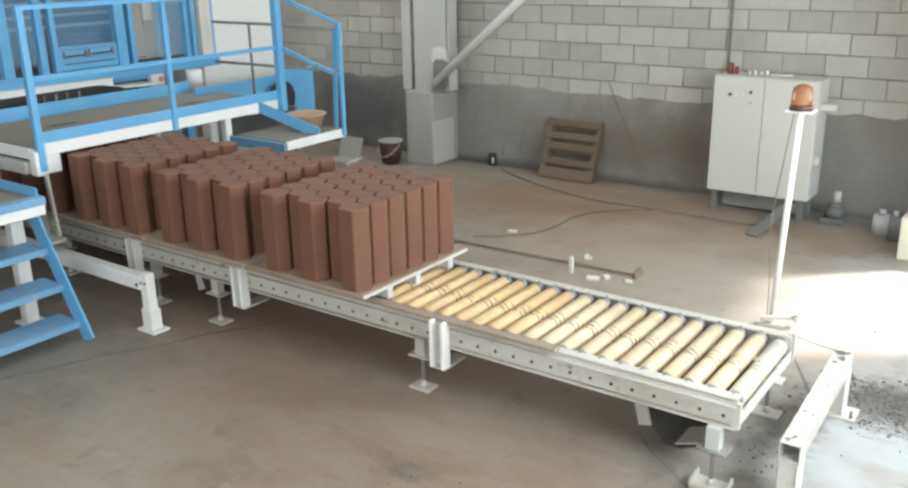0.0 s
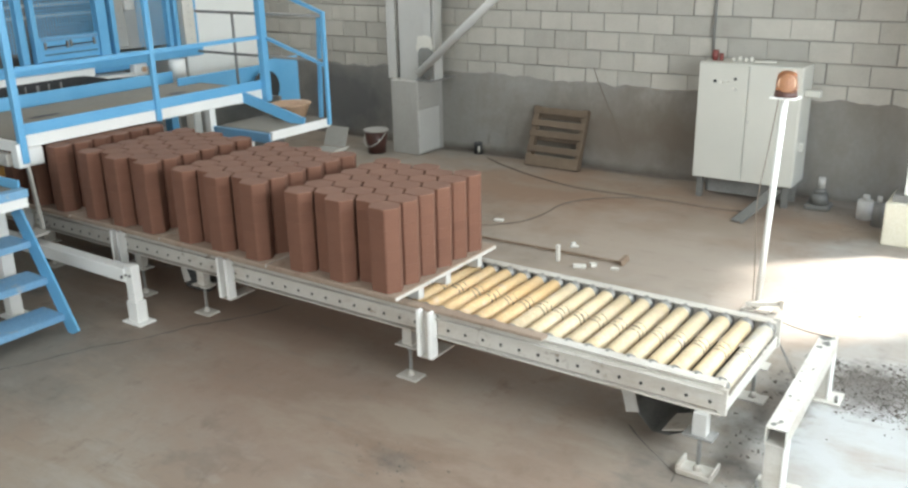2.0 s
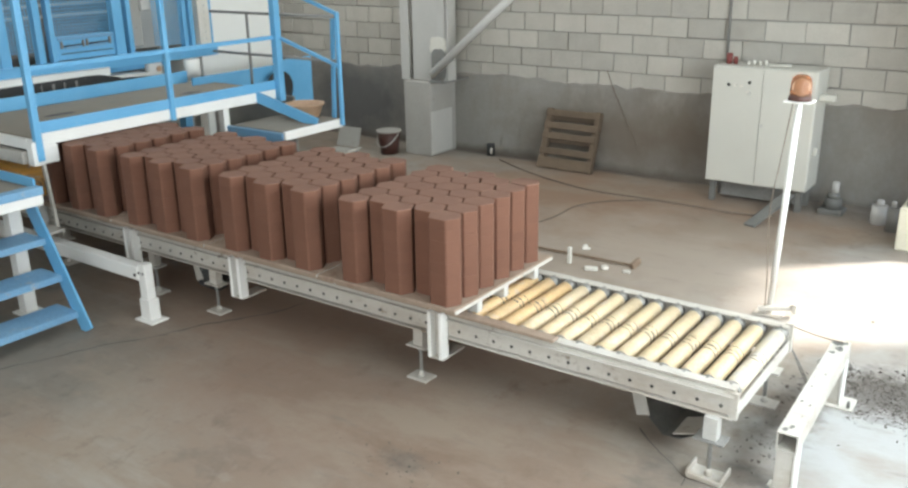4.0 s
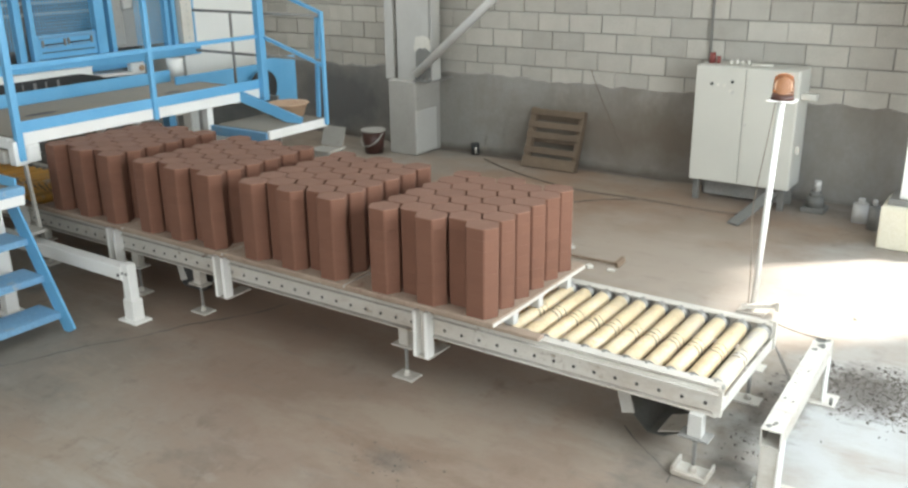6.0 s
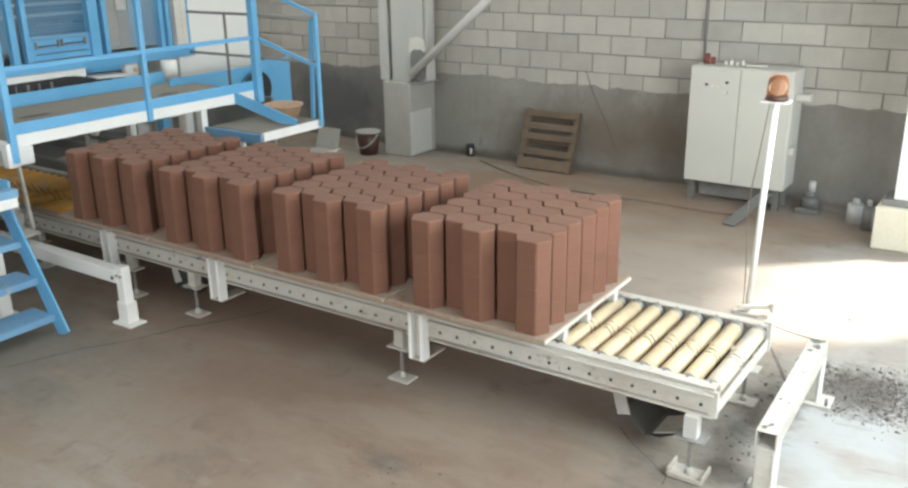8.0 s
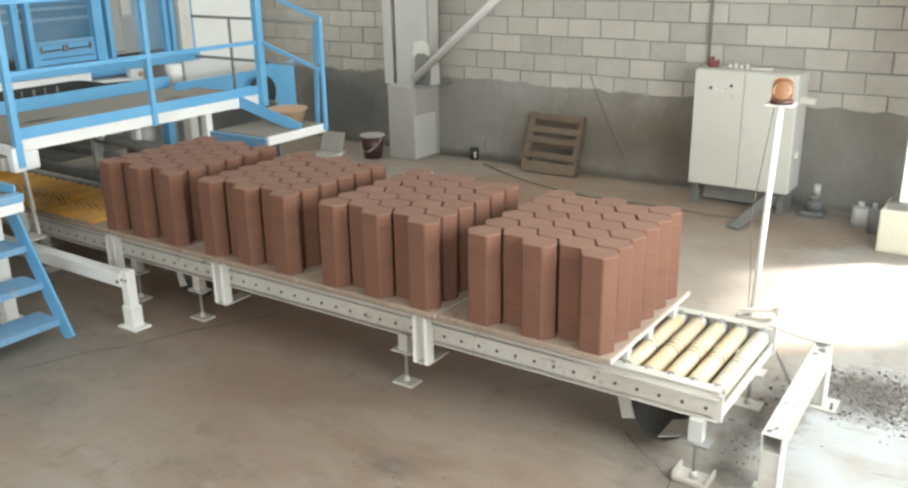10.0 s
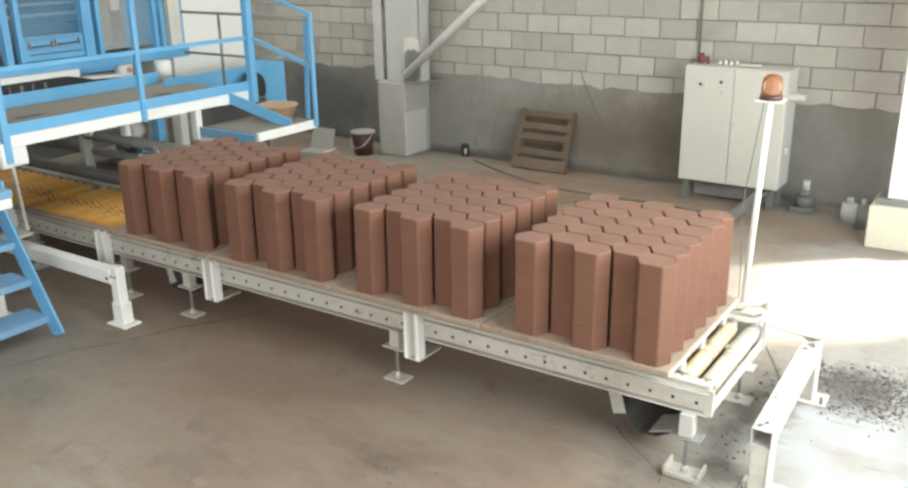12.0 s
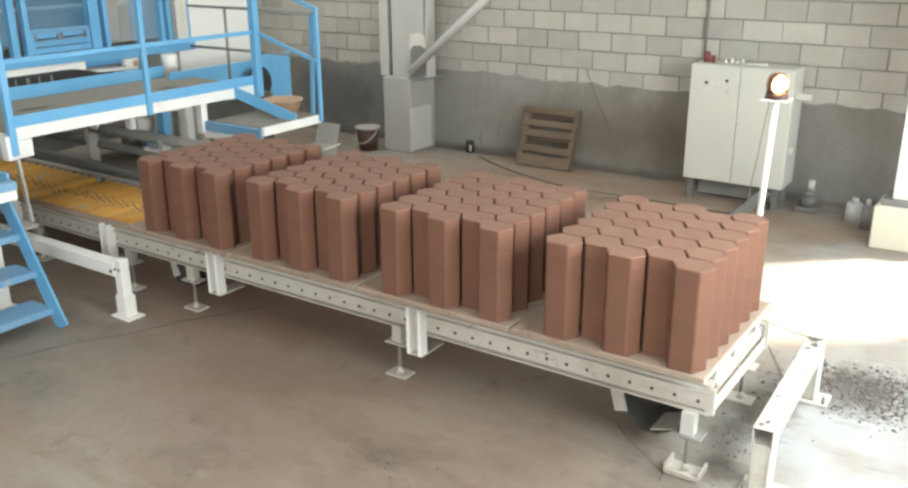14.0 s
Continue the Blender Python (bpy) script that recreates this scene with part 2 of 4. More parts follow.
# darker patch between the conveyor end and the stop beam
spill_or_tone(FLOOR, (0.11, 0.095, 0.08), (-1.03, 4.65, 0), (0.16, 0.4, 1), 9.0, 0.8, 2.0)
spill_or_tone(FLOOR, (0.12, 0.105, 0.09), (-1.25, 3.55, 0), (0.32, 0.32, 1), 6.0, 0.8, 1.8)
spill_or_tone(FLOOR, (0.19, 0.125, 0.085), (-2.8, 3.3, 0), (1.7, 0.5, 1), 2.4, 0.5, 1.5)
spill_or_tone(FLOOR, (0.18, 0.118, 0.08), (-2.2, 2.9, 0), (0.9, 0.4, 1), 3.2, 0.6, 1.5)
# paler tan behind the conveyor, raising the floor's brightness there
spill_or_tone(FLOOR, (0.40, 0.335, 0.275), (-2.7, 6.5, 0), (2.1, 1.5, 1), 1.7, 0.75, 1.6)
spill_or_tone(FLOOR, (0.10, 0.088, 0.075), (-1.02, 3.86, 0), (0.20, 0.13, 1), 7.0, 0.8, 1.7)
spill_or_tone(FLOOR, (0.12, 0.10, 0.085), (-2.5, 3.02, 0), (0.20, 0.12, 1), 11.0, 0.7, 1.5)
layer(FLOOR, (0.30, 0.245, 0.19), 0.6, 0.50, 0.62, 8, (1.0, 1.8, 1), 0.6)
layer(FLOOR, (0.17, 0.15, 0.13), 5.5, 0.58, 0.72, 9, (0.5, 2.4, 1), 0.5)
layer(FLOOR, (0.11, 0.09, 0.075), 9.0, 0.66, 0.78, 8)

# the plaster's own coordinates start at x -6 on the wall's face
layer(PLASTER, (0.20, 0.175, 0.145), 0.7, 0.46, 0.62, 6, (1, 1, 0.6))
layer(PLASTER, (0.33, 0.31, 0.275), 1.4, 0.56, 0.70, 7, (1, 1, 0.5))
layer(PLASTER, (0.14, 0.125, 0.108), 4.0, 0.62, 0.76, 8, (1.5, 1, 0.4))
spill_or_tone(PLASTER, (0.155, 0.125, 0.095), (1.5, 0, 0.42), (1.3, 1, 0.5), 1.6, 0.8)
spill_or_tone(PLASTER, (0.15, 0.12, 0.09), (2.7, 0, 0.45), (0.6, 1, 0.55), 2.0, 0.8)
# darker grey on the render west of the column
spill_or_tone(PLASTER, (0.10, 0.10, 0.10), (-2.0, 0, 0.5), (1.3, 1, 0.7), 1.2, 0.85)
# darker band along the foot of the render
spill_or_tone(PLASTER, (0.12, 0.10, 0.08), (0.5, 0, 0.0), (6.0, 1, 0.10), 2.4, 0.8)
layer(BLOCK, (0.36, 0.315, 0.26), 1.1, 0.55, 0.72, 5)
layer(BLOCK, (0.27, 0.25, 0.22), 7.0, 0.60, 0.75, 7)


def clear_orange():
    m = bpy.data.materials.new("amber_lens")
    m.use_nodes = True
    b = m.node_tree.nodes["Principled BSDF"]
    b.inputs["Base Color"].default_value = (0.34, 0.19, 0.115, 1)
    b.inputs["Roughness"].default_value = 0.25
    b.inputs["Transmission Weight"].default_value = 0.75
    b.inputs["IOR"].default_value = 1.25
    return m


def glowing(name, color, strength):
    m = bpy.data.materials.new(name)
    m.use_nodes = True
    b = m.node_tree.nodes["Principled BSDF"]
    b.inputs["Base Color"].default_value = (0.8, 0.7, 0.5, 1)
    b.inputs["Emission Color"].default_value = (*color, 1)
    b.inputs["Emission Strength"].default_value = strength
    return m


AMBER = clear_orange()
LAMP_GLOW = glowing("beacon_reflector_glow", (1.0, 0.74, 0.45), 9.0)


# ---- building tools ----
def box(bm, x0, x1, y0, y1, z0, z1, bevel=0.0, slot=0):
    made = bmesh.ops.create_cube(bm, size=1)["verts"]
    for v in made:
        v.co = Vector(((x0 + x1) / 2 + v.co.x * (x1 - x0), (y0 + y1) / 2 + v.co.y * (y1 - y0), (z0 + z1) / 2 + v.co.z * (z1 - z0)))
    faces = {f for v in made for f in v.link_faces}
    for f in faces:
        f.material_index = slot
    if bevel:
        edges = list({e for v in made for e in v.link_edges})
        bmesh.ops.bevel(bm, geom=edges, offset=bevel, segments=1, affect="EDGES", profile=0.5)
    return bm


def rod(bm, a, b, r, sides=12, r2=None, slot=0, caps=True):
    a, b = Vector(a), Vector(b)
    d = b - a
    m = Matrix.Translation((a + b) / 2) @ d.to_track_quat("Z", "Y").to_matrix().to_4x4()
    made = bmesh.ops.create_cone(bm, cap_ends=caps, segments=sides, radius1=r, radius2=r if r2 is None else r2, depth=d.length, matrix=m)["verts"]
    for f in {f for v in made for f in v.link_faces}:
        f.material_index = slot
        f.smooth = len(f.verts) == 4
    return bm


def bar(bm, a, b, w, h, up=(0, 0, 1), bevel=0.0, slot=0):
    """A straight square bar from a to b."""
    a, b = Vector(a), Vector(b)
    d = (b - a).normalized()
    s = d.cross(Vector(up)).normalized()
    u = s.cross(d)
    made = bmesh.ops.create_cube(bm, size=1)["verts"]
    for v in made:
        c = v.co.copy()
        v.co = (a + b) / 2 + d * (c.x * (b - a).length) + s * (c.y * w) + u * (c.z * h)
    for f in {f for v in made for f in v.link_faces}:
        f.material_index = slot
    if bevel:
        bmesh.ops.bevel(bm, geom=list({e for v in made for e in v.link_edges}), offset=bevel, segments=1, affect="EDGES")
    return bm


def fresh():
    return bmesh.new()


def b_box(*a, **k):
    return box(fresh(), *a, **k)


def b_rod(*a, **k):
    return rod(fresh(), *a, **k)


def b_bar(*a, **k):
    return bar(fresh(), *a, **k)


def place_of(ob):
    p = Vector((0, 0, 0))
    while ob:
        p += ob.location
        ob = ob.parent
    return p


def thing(name, base, label, category, group="", kind=""):
    e = new(name)
    e.empty_display_size = 0.1
    e.location = base
    return tagged(e, label, category, group, kind)


def mesh_of(name, bm, mats):
    me = bpy.data.meshes.new(name)
    bmesh.ops.recalc_face_normals(bm, faces=bm.faces)
    bm.to_mesh(me)
    bm.free()
    for m in mats if isinstance(mats, (list, tuple)) else [mats]:
        me.materials.append(m)
    return me


def part(name, bm, mats, parent, label=""):
    """One mesh under a thing or a part; the bmesh is in world metres."""
    bmesh.ops.translate(bm, verts=bm.verts, vec=-place_of(parent))
    ob = new(name, mesh_of(name, bm, mats))
    ob.parent = parent
    return tagged(ob, label)


def solid(name, bm, mats, base, label, category, group="", kind=""):
    bmesh.ops.translate(bm, verts=bm.verts, vec=-Vector(base))
    ob = new(name, mesh_of(name, bm, mats))
    ob.location = base
    return tagged(ob, label, category, group, kind)


def wire(name, pts, r, mat, label, category, kind=""):
    cu = bpy.data.curves.new(name, "CURVE")
    cu.dimensions, cu.bevel_depth, cu.bevel_resolution = "3D", r, 2
    sp = cu.splines.new("NURBS")
    sp.points.add(len(pts) - 1)
    for p, q in zip(sp.points, pts):
        p.co = (*q, 1)
    sp.use_endpoint_u, sp.order_u = True, 3
    cu.materials.append(mat)
    ob = new(name, cu)
    return tagged(ob, label, category, kind=kind)


# ---- the hall ----
WALL_Y = 9.0
EAST = 0.8
WEST, SOUTH, ROOF_Z = -13.0, -5.0, 5.4

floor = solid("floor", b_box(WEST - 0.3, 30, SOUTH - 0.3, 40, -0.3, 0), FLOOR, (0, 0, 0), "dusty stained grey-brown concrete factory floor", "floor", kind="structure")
wall_north = thing("wall_north", (-6, WALL_Y, 0), "grey concrete block wall with rendered lower part", "wall", kind="structure")
part("wall_core", b_box(WEST, 0.29, WALL_Y + 0.012, WALL_Y + 0.2, 0, ROOF_Z), MORTAR, wall_north)


def render_coat():
    """The cement render on the foot of the wall, with an uneven upper edge."""
    bm = fresh()
    rnd = random.Random(3)
    xs = [WEST + i * 0.07 for i in range(int((0.29 - WEST) / 0.07) + 1)]
    front, back = [], []
    wob = 0
    for x in xs:
        wob = wob * 0.82 + rnd.uniform(-0.02, 0.02)
        z = 0.962 + wob + 0.018 * noise.noise((x * 1.7, 0, 4))
        front.append((bm.verts.new((x, WALL_Y - 0.012, 0)), bm.verts.new((x, WALL_Y - 0.012, z - 0.02)), bm.verts.new((x, WALL_Y - 0.004, z))))
        back.append(bm.verts.new((x, WALL_Y + 0.03, z + 0.001)))
    for i in range(len(xs) - 1):
        a, b = front[i], front[i + 1]
        bm.faces.new((a[0], b[0], b[1], a[1]))
        bm.faces.new((a[1], b[1], b[2], a[2]))
        bm.faces.new((a[2], b[2], back[i + 1], back[i]))
    return bm


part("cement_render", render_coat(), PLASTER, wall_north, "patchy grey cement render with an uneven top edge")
part("wall_top", b_box(WEST, 0.29, WALL_Y, WALL_Y + 0.012, 2.51, ROOF_Z), BLOCK, wall_north)

# The walls and roof below stand out of view, added to close the hall.
solid("wall_west", b_box(WEST - 0.2, WEST, SOUTH, WALL_Y + 0.2, 0, ROOF_Z), MORTAR, (WEST, 2, 0), "plain grey block wall", "wall", kind="structure")
solid("wall_south", b_box(WEST, EAST + 0.2, SOUTH - 0.2, SOUTH, 0, ROOF_Z), MORTAR, (-6, SOUTH, 0), "plain grey block wall", "wall", kind="structure")
# East wall and stub leave a gap sized to shape the sun patch.
east = fresh()
box(east, EAST, EAST + 0.2, SOUTH, 7.3, 0, ROOF_Z)
box(east, EAST, EAST + 0.2, 7.3, WALL_Y + 0.2, 2.95, ROOF_Z)
solid("wall_east", east, MORTAR, (EAST, 2, 0), "unseen plain grey wall, its opening sized for the sun patch", "wall", kind="structure")
solid("wall_stub", b_box(0.29, EAST + 0.2, WALL_Y, WALL_Y + 0.2, 2.95, ROOF_Z), MORTAR, (0.5, WALL_Y, 0), "unseen plain grey wall piece over the sun patch opening", "wall", kind="structure")
ceiling = solid("ceiling", b_box(WEST - 0.2, EAST + 0.2, SOUTH - 0.2, WALL_Y + 0.2, ROOF_Z, ROOF_Z + 0.15), ROOF, (-6, 2, ROOF_Z), "grey sheet roof", "ceiling", kind="structure")

# ---- steel column on its concrete pier, with the diagonal brace ----
pier = thing("column_pier", (-6.62, 8.7, 0), "rough grey concrete pier carrying a steel column", "pier", kind="structure")
bm = b_box(-6.81, -6.40, 8.47, 8.99, 0, 0.90, bevel=0.012)
bmesh.ops.subdivide_edges(bm, edges=bm.edges, cuts=3, use_grid_fill=True)
for v in bm.verts:
    v.co += 0.006 * noise.noise_vector(v.co * 7)
part("pier_block", bm, CONCRETE, pier)
# paler lower part of the pier's east face
part("grout_patch", b_box(-6.42, -6.396, 8.475, 8.90, 0.02, 0.55, bevel=0.006), GALV, pier, "pale lower patch")
column = thing("steel_column", (-6.6, 8.65, 0.9), "light grey painted steel channel column on a pier", "column", kind="structure")
part("web", b_box(-6.85, -6.20, 8.71, 8.725, 0.90, ROOF_Z), GALV, column)
for x in (-6.90, -6.22):
    part("flange", b_box(x, x + 0.02, 8.55, 8.72, 0.90, ROOF_Z, bevel=0.003), GALV, column)
for x in (-6.88, -6.245):
    part("lip", b_box(x, x + (0.11 if x < -6.5 else -0.10), 8.55, 8.565, 0.90, ROOF_Z, bevel=0.002), GALV, column)
part("slot_strip", b_box(-6.765, -6.742, 8.60, 8.71, 0.92, ROOF_Z), DARK, column)
part("inner_channel", b_box(-6.735, -6.25, 8.572, 8.708, 0.90, ROOF_Z, bevel=0.006), GALV, column)
part("base_plate", b_box(-6.42, -6.18, 8.46, 8.96, 0.902, 0.92, bevel=0.003), STEEL, column)


def torn_sheet(x0, x1, z0, z1, y, ragged, seed):
    """A thin sheet with a ragged outline, facing south."""
    rnd = random.Random(seed)
    bm = fresh()
    ring = []
    for k in range(28):
        u = k / 28 * 6.2832
        c, q = math.cos(u), math.sin(u)
        m = max(abs(c), abs(q)) ** 0.8
        j = 1 + rnd.uniform(-ragged, ragged)
        ring.append(bm.verts.new(((x0 + x1) / 2 + c / m * j * (x1 - x0) / 2, y, (z0 + z1) / 2 + q / m * j * (z1 - z0) / 2)))
    f = bm.faces.new(ring)
    for v in bmesh.ops.extrude_face_region(bm, geom=[f])["geom"]:
        if isinstance(v, bmesh.types.BMVert):
            v.co.y += 0.006
    return bm


part("torn_notice", torn_sheet(-6.45, -6.215, 1.235, 1.425, 8.542, 0.10, 4), PAPER, column, "torn white notice")
# dark plate stands for the arched recess below the notice
part("gusset_plate", torn_sheet(-6.425, -6.215, 0.925, 1.29, 8.532, 0.05, 9), STEEL, column, "dark rusty plate with a rounded top, standing for a recess")
for x in (-6.40, -6.33, -6.24):
    part("base_bolt", b_rod((x, 8.50, 0.92), (x, 8.50, 0.955), 0.014, 6), STEEL, column)
brace = solid("diagonal_brace", b_rod((-6.40, 8.49, 0.985), (-3.55, 8.49, 3.34), 0.047, 16), WHITE, (-6.40, 8.49, 0.985), "light grey round steel diagonal brace", "brace", kind="structure")

# ---- gate post on a cream plinth ----
post = thing("gate_post", (-0.85, 8.0, 0), "white sunlit gate post on a cream concrete plinth", "gate post", kind="structure")
part("plinth", b_box(-1.10, -0.55, 7.80, 8.25, 0, 0.365, bevel=0.01), CREAM, post, "cream painted concrete plinth")
part("footplate", b_box(-1.06, -0.60, 7.86, 8.2, 0.365, 0.42, bevel=0.004), STEEL, post)
part("panel", b_box(-0.985, -0.60, 7.90, 8.16, 0.42, 3.0, bevel=0.006), WHITE_PANEL, post)

# ---- floor cracks and cables ----
def crack(pts, w):
    """A thin ragged crack, laid as a dark ribbon on the floor."""
    rnd = random.Random(len(pts) * 7 + int(pts[0][0] * 10))
    bm = fresh()
    row = []
    for (x0, y0), (x1, y1) in zip(pts, pts[1:]):
        k = max(int(math.hypot(x1 - x0, y1 - y0) / 0.06), 2)
        for i in range(k):
            s = i / k
            x, y = x0 + (x1 - x0) * s + rnd.uniform(-0.008, 0.008), y0 + (y1 - y0) * s + rnd.uniform(-0.008, 0.008)
            d = Vector((-(y1 - y0), x1 - x0)).normalized() * w * rnd.uniform(0.3, 1.0)
            row.append((bm.verts.new((x - d.x, y - d.y, 0.0015)), bm.verts.new((x + d.x, y + d.y, 0.0015))))
    for a, b in zip(row, row[1:]):
        bm.faces.new((a[0], b[0], b[1], a[1]))
    return bm


for pts, w in ((((-5.4, 2.1), (-5.18, 2.59), (-5.02, 2.99), (-4.87, 3.21), (-4.74, 3.56), (-4.47, 4.0), (-4.4, 4.3)), 0.008), (((-1.66, 3.98), (-1.5, 3.85), (-1.38, 3.76), (-1.28, 3.67), (-1.24, 3.52)), 0.004)):
    solid("floor_crack", crack(pts, w), DARK, (*pts[0], 0), "thin dark crack in the concrete floor", "crack", kind="structure")

wire("floor_cable", [(-5.6, 8.75, 0.012), (-5.1, 8.43, 0.008), (-4.14, 8.09, 0.008), (-3.7, 8.10, 0.008), (-3.26, 8.13, 0.008), (-2.4, 8.07, 0.008), (-2.2, 8.2, 0.008)], 0.008, CABLE, "dusty black cable lying on the floor", "cable")
wire("floor_cable", [(-3.3, 8.13, 0.01), (-3.7, 7.9, 0.01), (-3.95, 7.5, 0.01), (-3.9, 7.1, 0.01), (-4.0, 6.65, 0.01), (-4.4, 6.4, 0.01)], 0.006, CABLE, "thin dusty cable curling over the floor", "cable")
wire("wall_cable", [(-4.35, 8.98, 1.12), (-4.28, 8.97, 0.95), (-4.15, 8.97, 0.7), (-4.02, 8.96, 0.45), (-3.9, 8.95, 0.25)], 0.004, CABLE, "dark cable hanging on the wall", "cable")
wire("stop_cable", [(-1.09, 4.67, 0.36), (-1.04, 4.73, 0.2), (-0.995, 4.77, 0.09), (-0.98, 4.72, 0.12), (-1.03, 4.69, 0.25), (-1.085, 4.67, 0.35)], 0.003, STEEL, "thin cable loop hanging at the conveyor end", "cable")
wire("stop_cable", [(-1.09, 4.68, 0.475), (-0.98, 4.78, 0.40), (-0.87, 4.89, 0.355)], 0.0035, CABLE, "thin cord tied from the conveyor to the stop beam", "cable")

# ---- roller conveyor ----
STEP = 0.117
LAST = -1.142
ROLL_Z, ROLL_R = 0.447, 0.0455
NEAR, FAR = 3.77, 4.665
JOINTS = (-1.10, -2.81, -4.495, -5.66, -6.885, -9.6)


def roller_mesh(name, paint):
    bm = fresh()
    rod(bm, (0, -0.365, 0), (0, 0.335, 0), ROLL_R, 18)
    for y0, y1 in ((-0.405, -0.365), (0.335, 0.405)):
        rod(bm, (0, y0, 0), (0, y1, 0), ROLL_R * 0.97, 18, slot=1)
    for s in (-1, 1):
        rod(bm, (0, s * 0.405, 0), (0, s * 0.435, 0), 0.012, 8, slot=1)
    rnd = random.Random(len(name))
    # scuffed dark rings worn by the boards' runners
    for y, wide in ((-0.085, 0.014), (-0.045, 0.016), (0.005, 0.009)):
        a = rnd.uniform(0, 6.28)
        end = a + 6.28
        while a < end - 0.3:
            arc = rnd.uniform(0.7, 1.6)
            k = max(int(arc / 0.3), 2)
            y0, w0 = y + rnd.uniform(-0.003, 0.003), wide * rnd.uniform(0.6, 1.1)
            ring = []
            for i in range(k + 1):
                b = min(a + arc * i / k, end)
                r = ROLL_R + 0.0007
                ring.append([bm.verts.new((math.cos(b) * r, y0 + d * w0 / 2 + 0.004 * i / k, math.sin(b) * r)) for d in (-1, 1)])
            for e, f in zip(ring, ring[1:]):
                bm.faces.new((e[0], f[0], f[1], e[1])).material_index = 2
            a += arc + rnd.uniform(0.05, 0.35)
    return mesh_of(name, bm, [paint, ROLL_END, SCUFF])


ROLLERS = []
ROLLER_MESHES = [roller_mesh("roller", YELLOW_PALE), roller_mesh("roller_mid", YELLOW_MID), roller_mesh("roller_far", YELLOW), roller_mesh("roller_deep", YELLOW), roller_mesh("roller_bare", YELLOW_BARE)]


RAIL_PROFILE = ((0.022, 0.336), (0.022, 0.343), (-0.02, 0.343), (-0.02, 0.351), (0, 0.351), (0, 0.438), (-0.02, 0.438), (-0.02, 0.449), (0.024, 0.449), (0.024, 0.456), (0, 0.456), (0, 0.473), (-0.016, 0.473), (-0.016, 0.48), (0.003, 0.48), (0.003, 0.49), (-0.06, 0.49), (-0.06, 0.484), (-0.03, 0.484), (-0.03, 0.344), (-0.06, 0.344), (-0.06, 0.338))


def side_rail(bm, x0, x1, y, out):
    """A rolled channel with two outer ribs; out is -1 where the web faces the near side."""
    ends = [[bm.verts.new((x, y + out * u, z)) for u, z in RAIL_PROFILE] for x in (x0, x1)]
    k = len(RAIL_PROFILE)
    for i in range(k):
        bm.faces.new((ends[0][i], ends[0][(i + 1) % k], ends[1][(i + 1) % k], ends[1][i]))
    bm.faces.new(ends[0])
    bm.faces.new(ends[1])
    return bm


def conveyor(x1, x0):
    c = thing("roller_conveyor", ((x0 + x1) / 2, 4.2, 0), "dusty white steel roller conveyor section with worn yellow rollers", "conveyor", "conveyor sections")
    near = part("near_rail", side_rail(fresh(), x0 + 0.003, x1 - 0.003, NEAR, -1), RAIL, c)
    part("far_rail", side_rail(fresh(), x0 + 0.003, x1 - 0.003, FAR, 1), RAIL, c)
    n0 = math.ceil((LAST - x1) / STEP)
    i = max(n0, 0)
    while LAST - i * STEP > x0 + 0.02:
        x = LAST - i * STEP
        me = ROLLER_MESHES[4] if x > -1.2 else ROLLER_MESHES[0] if x > -2.4 else ROLLER_MESHES[1] if x > -4.2 else ROLLER_MESHES[2 + i % 2]
        r = new("roller", me)
        r.parent = c
        r.location = Vector((x, 4.218, ROLL_Z)) - c.location
        tagged(r, "worn yellow roller with grey ends")
        ROLLERS.append((r, (i * 137.5) % 360))
        hole = part("rail_hole", b_rod((x - 0.022, NEAR - 0.004, 0.389), (x - 0.022, NEAR - 0.0008, 0.389), 0.0095, 10), DARK, near)
        i += 1
    return c


SECTIONS = [conveyor(a, b) for a, b in zip(JOINTS, JOINTS[1:])]


def leg(c, x, y, tray=False):
    post = part("leg", b_box(x - 0.035, x + 0.035, y - 0.03, y + 0.03, 0.22, 0.34, bevel=0.003), GALV if tray else RAIL, c)
    part("leg_flange", b_box(x - 0.075, x + 0.075, y - 0.05, y + 0.05, 0.212, 0.222, bevel=0.002), STEEL if tray else RAIL, post)
    part("threaded_rod", b_rod((x, y, 0.012), (x, y, 0.215), 0.011, 8), STEEL, post)
    part("lock_nut", b_rod((x, y, 0.188), (x, y, 0.208), 0.021, 6), STEEL, post)
    foot = fresh()
    w, d = (0.085, 0.065) if tray else (0.075, 0.055)
    box(foot, x - w, x + w, y - d, y + d, 0, 0.014, bevel=0.004)
    rod(foot, (x, y, 0.014), (x, y, 0.05), 0.022, 10, 0.013)
    if tray:  # turned-up edges
        for s in (-1, 1):
            box(foot, x + s * w - 0.006, x + s * w + 0.006, y - d, y + d, 0.01, 0.05, bevel=0.003)
        box(foot, x - w, x + w, y - d - 0.005, y - d + 0.005, 0.01, 0.032, bevel=0.003)
    part("foot_plate", foot, RAIL, post)


for c, xs in zip(SECTIONS, ((-1.19,), (-2.99,), (-4.82, -5.51), (-6.7,), (-7.9, -9.2))):
    for x in xs:
        leg(c, x, 3.745 if x > -1.5 else 3.80, x > -1.5)
        leg(c, x, 4.62)


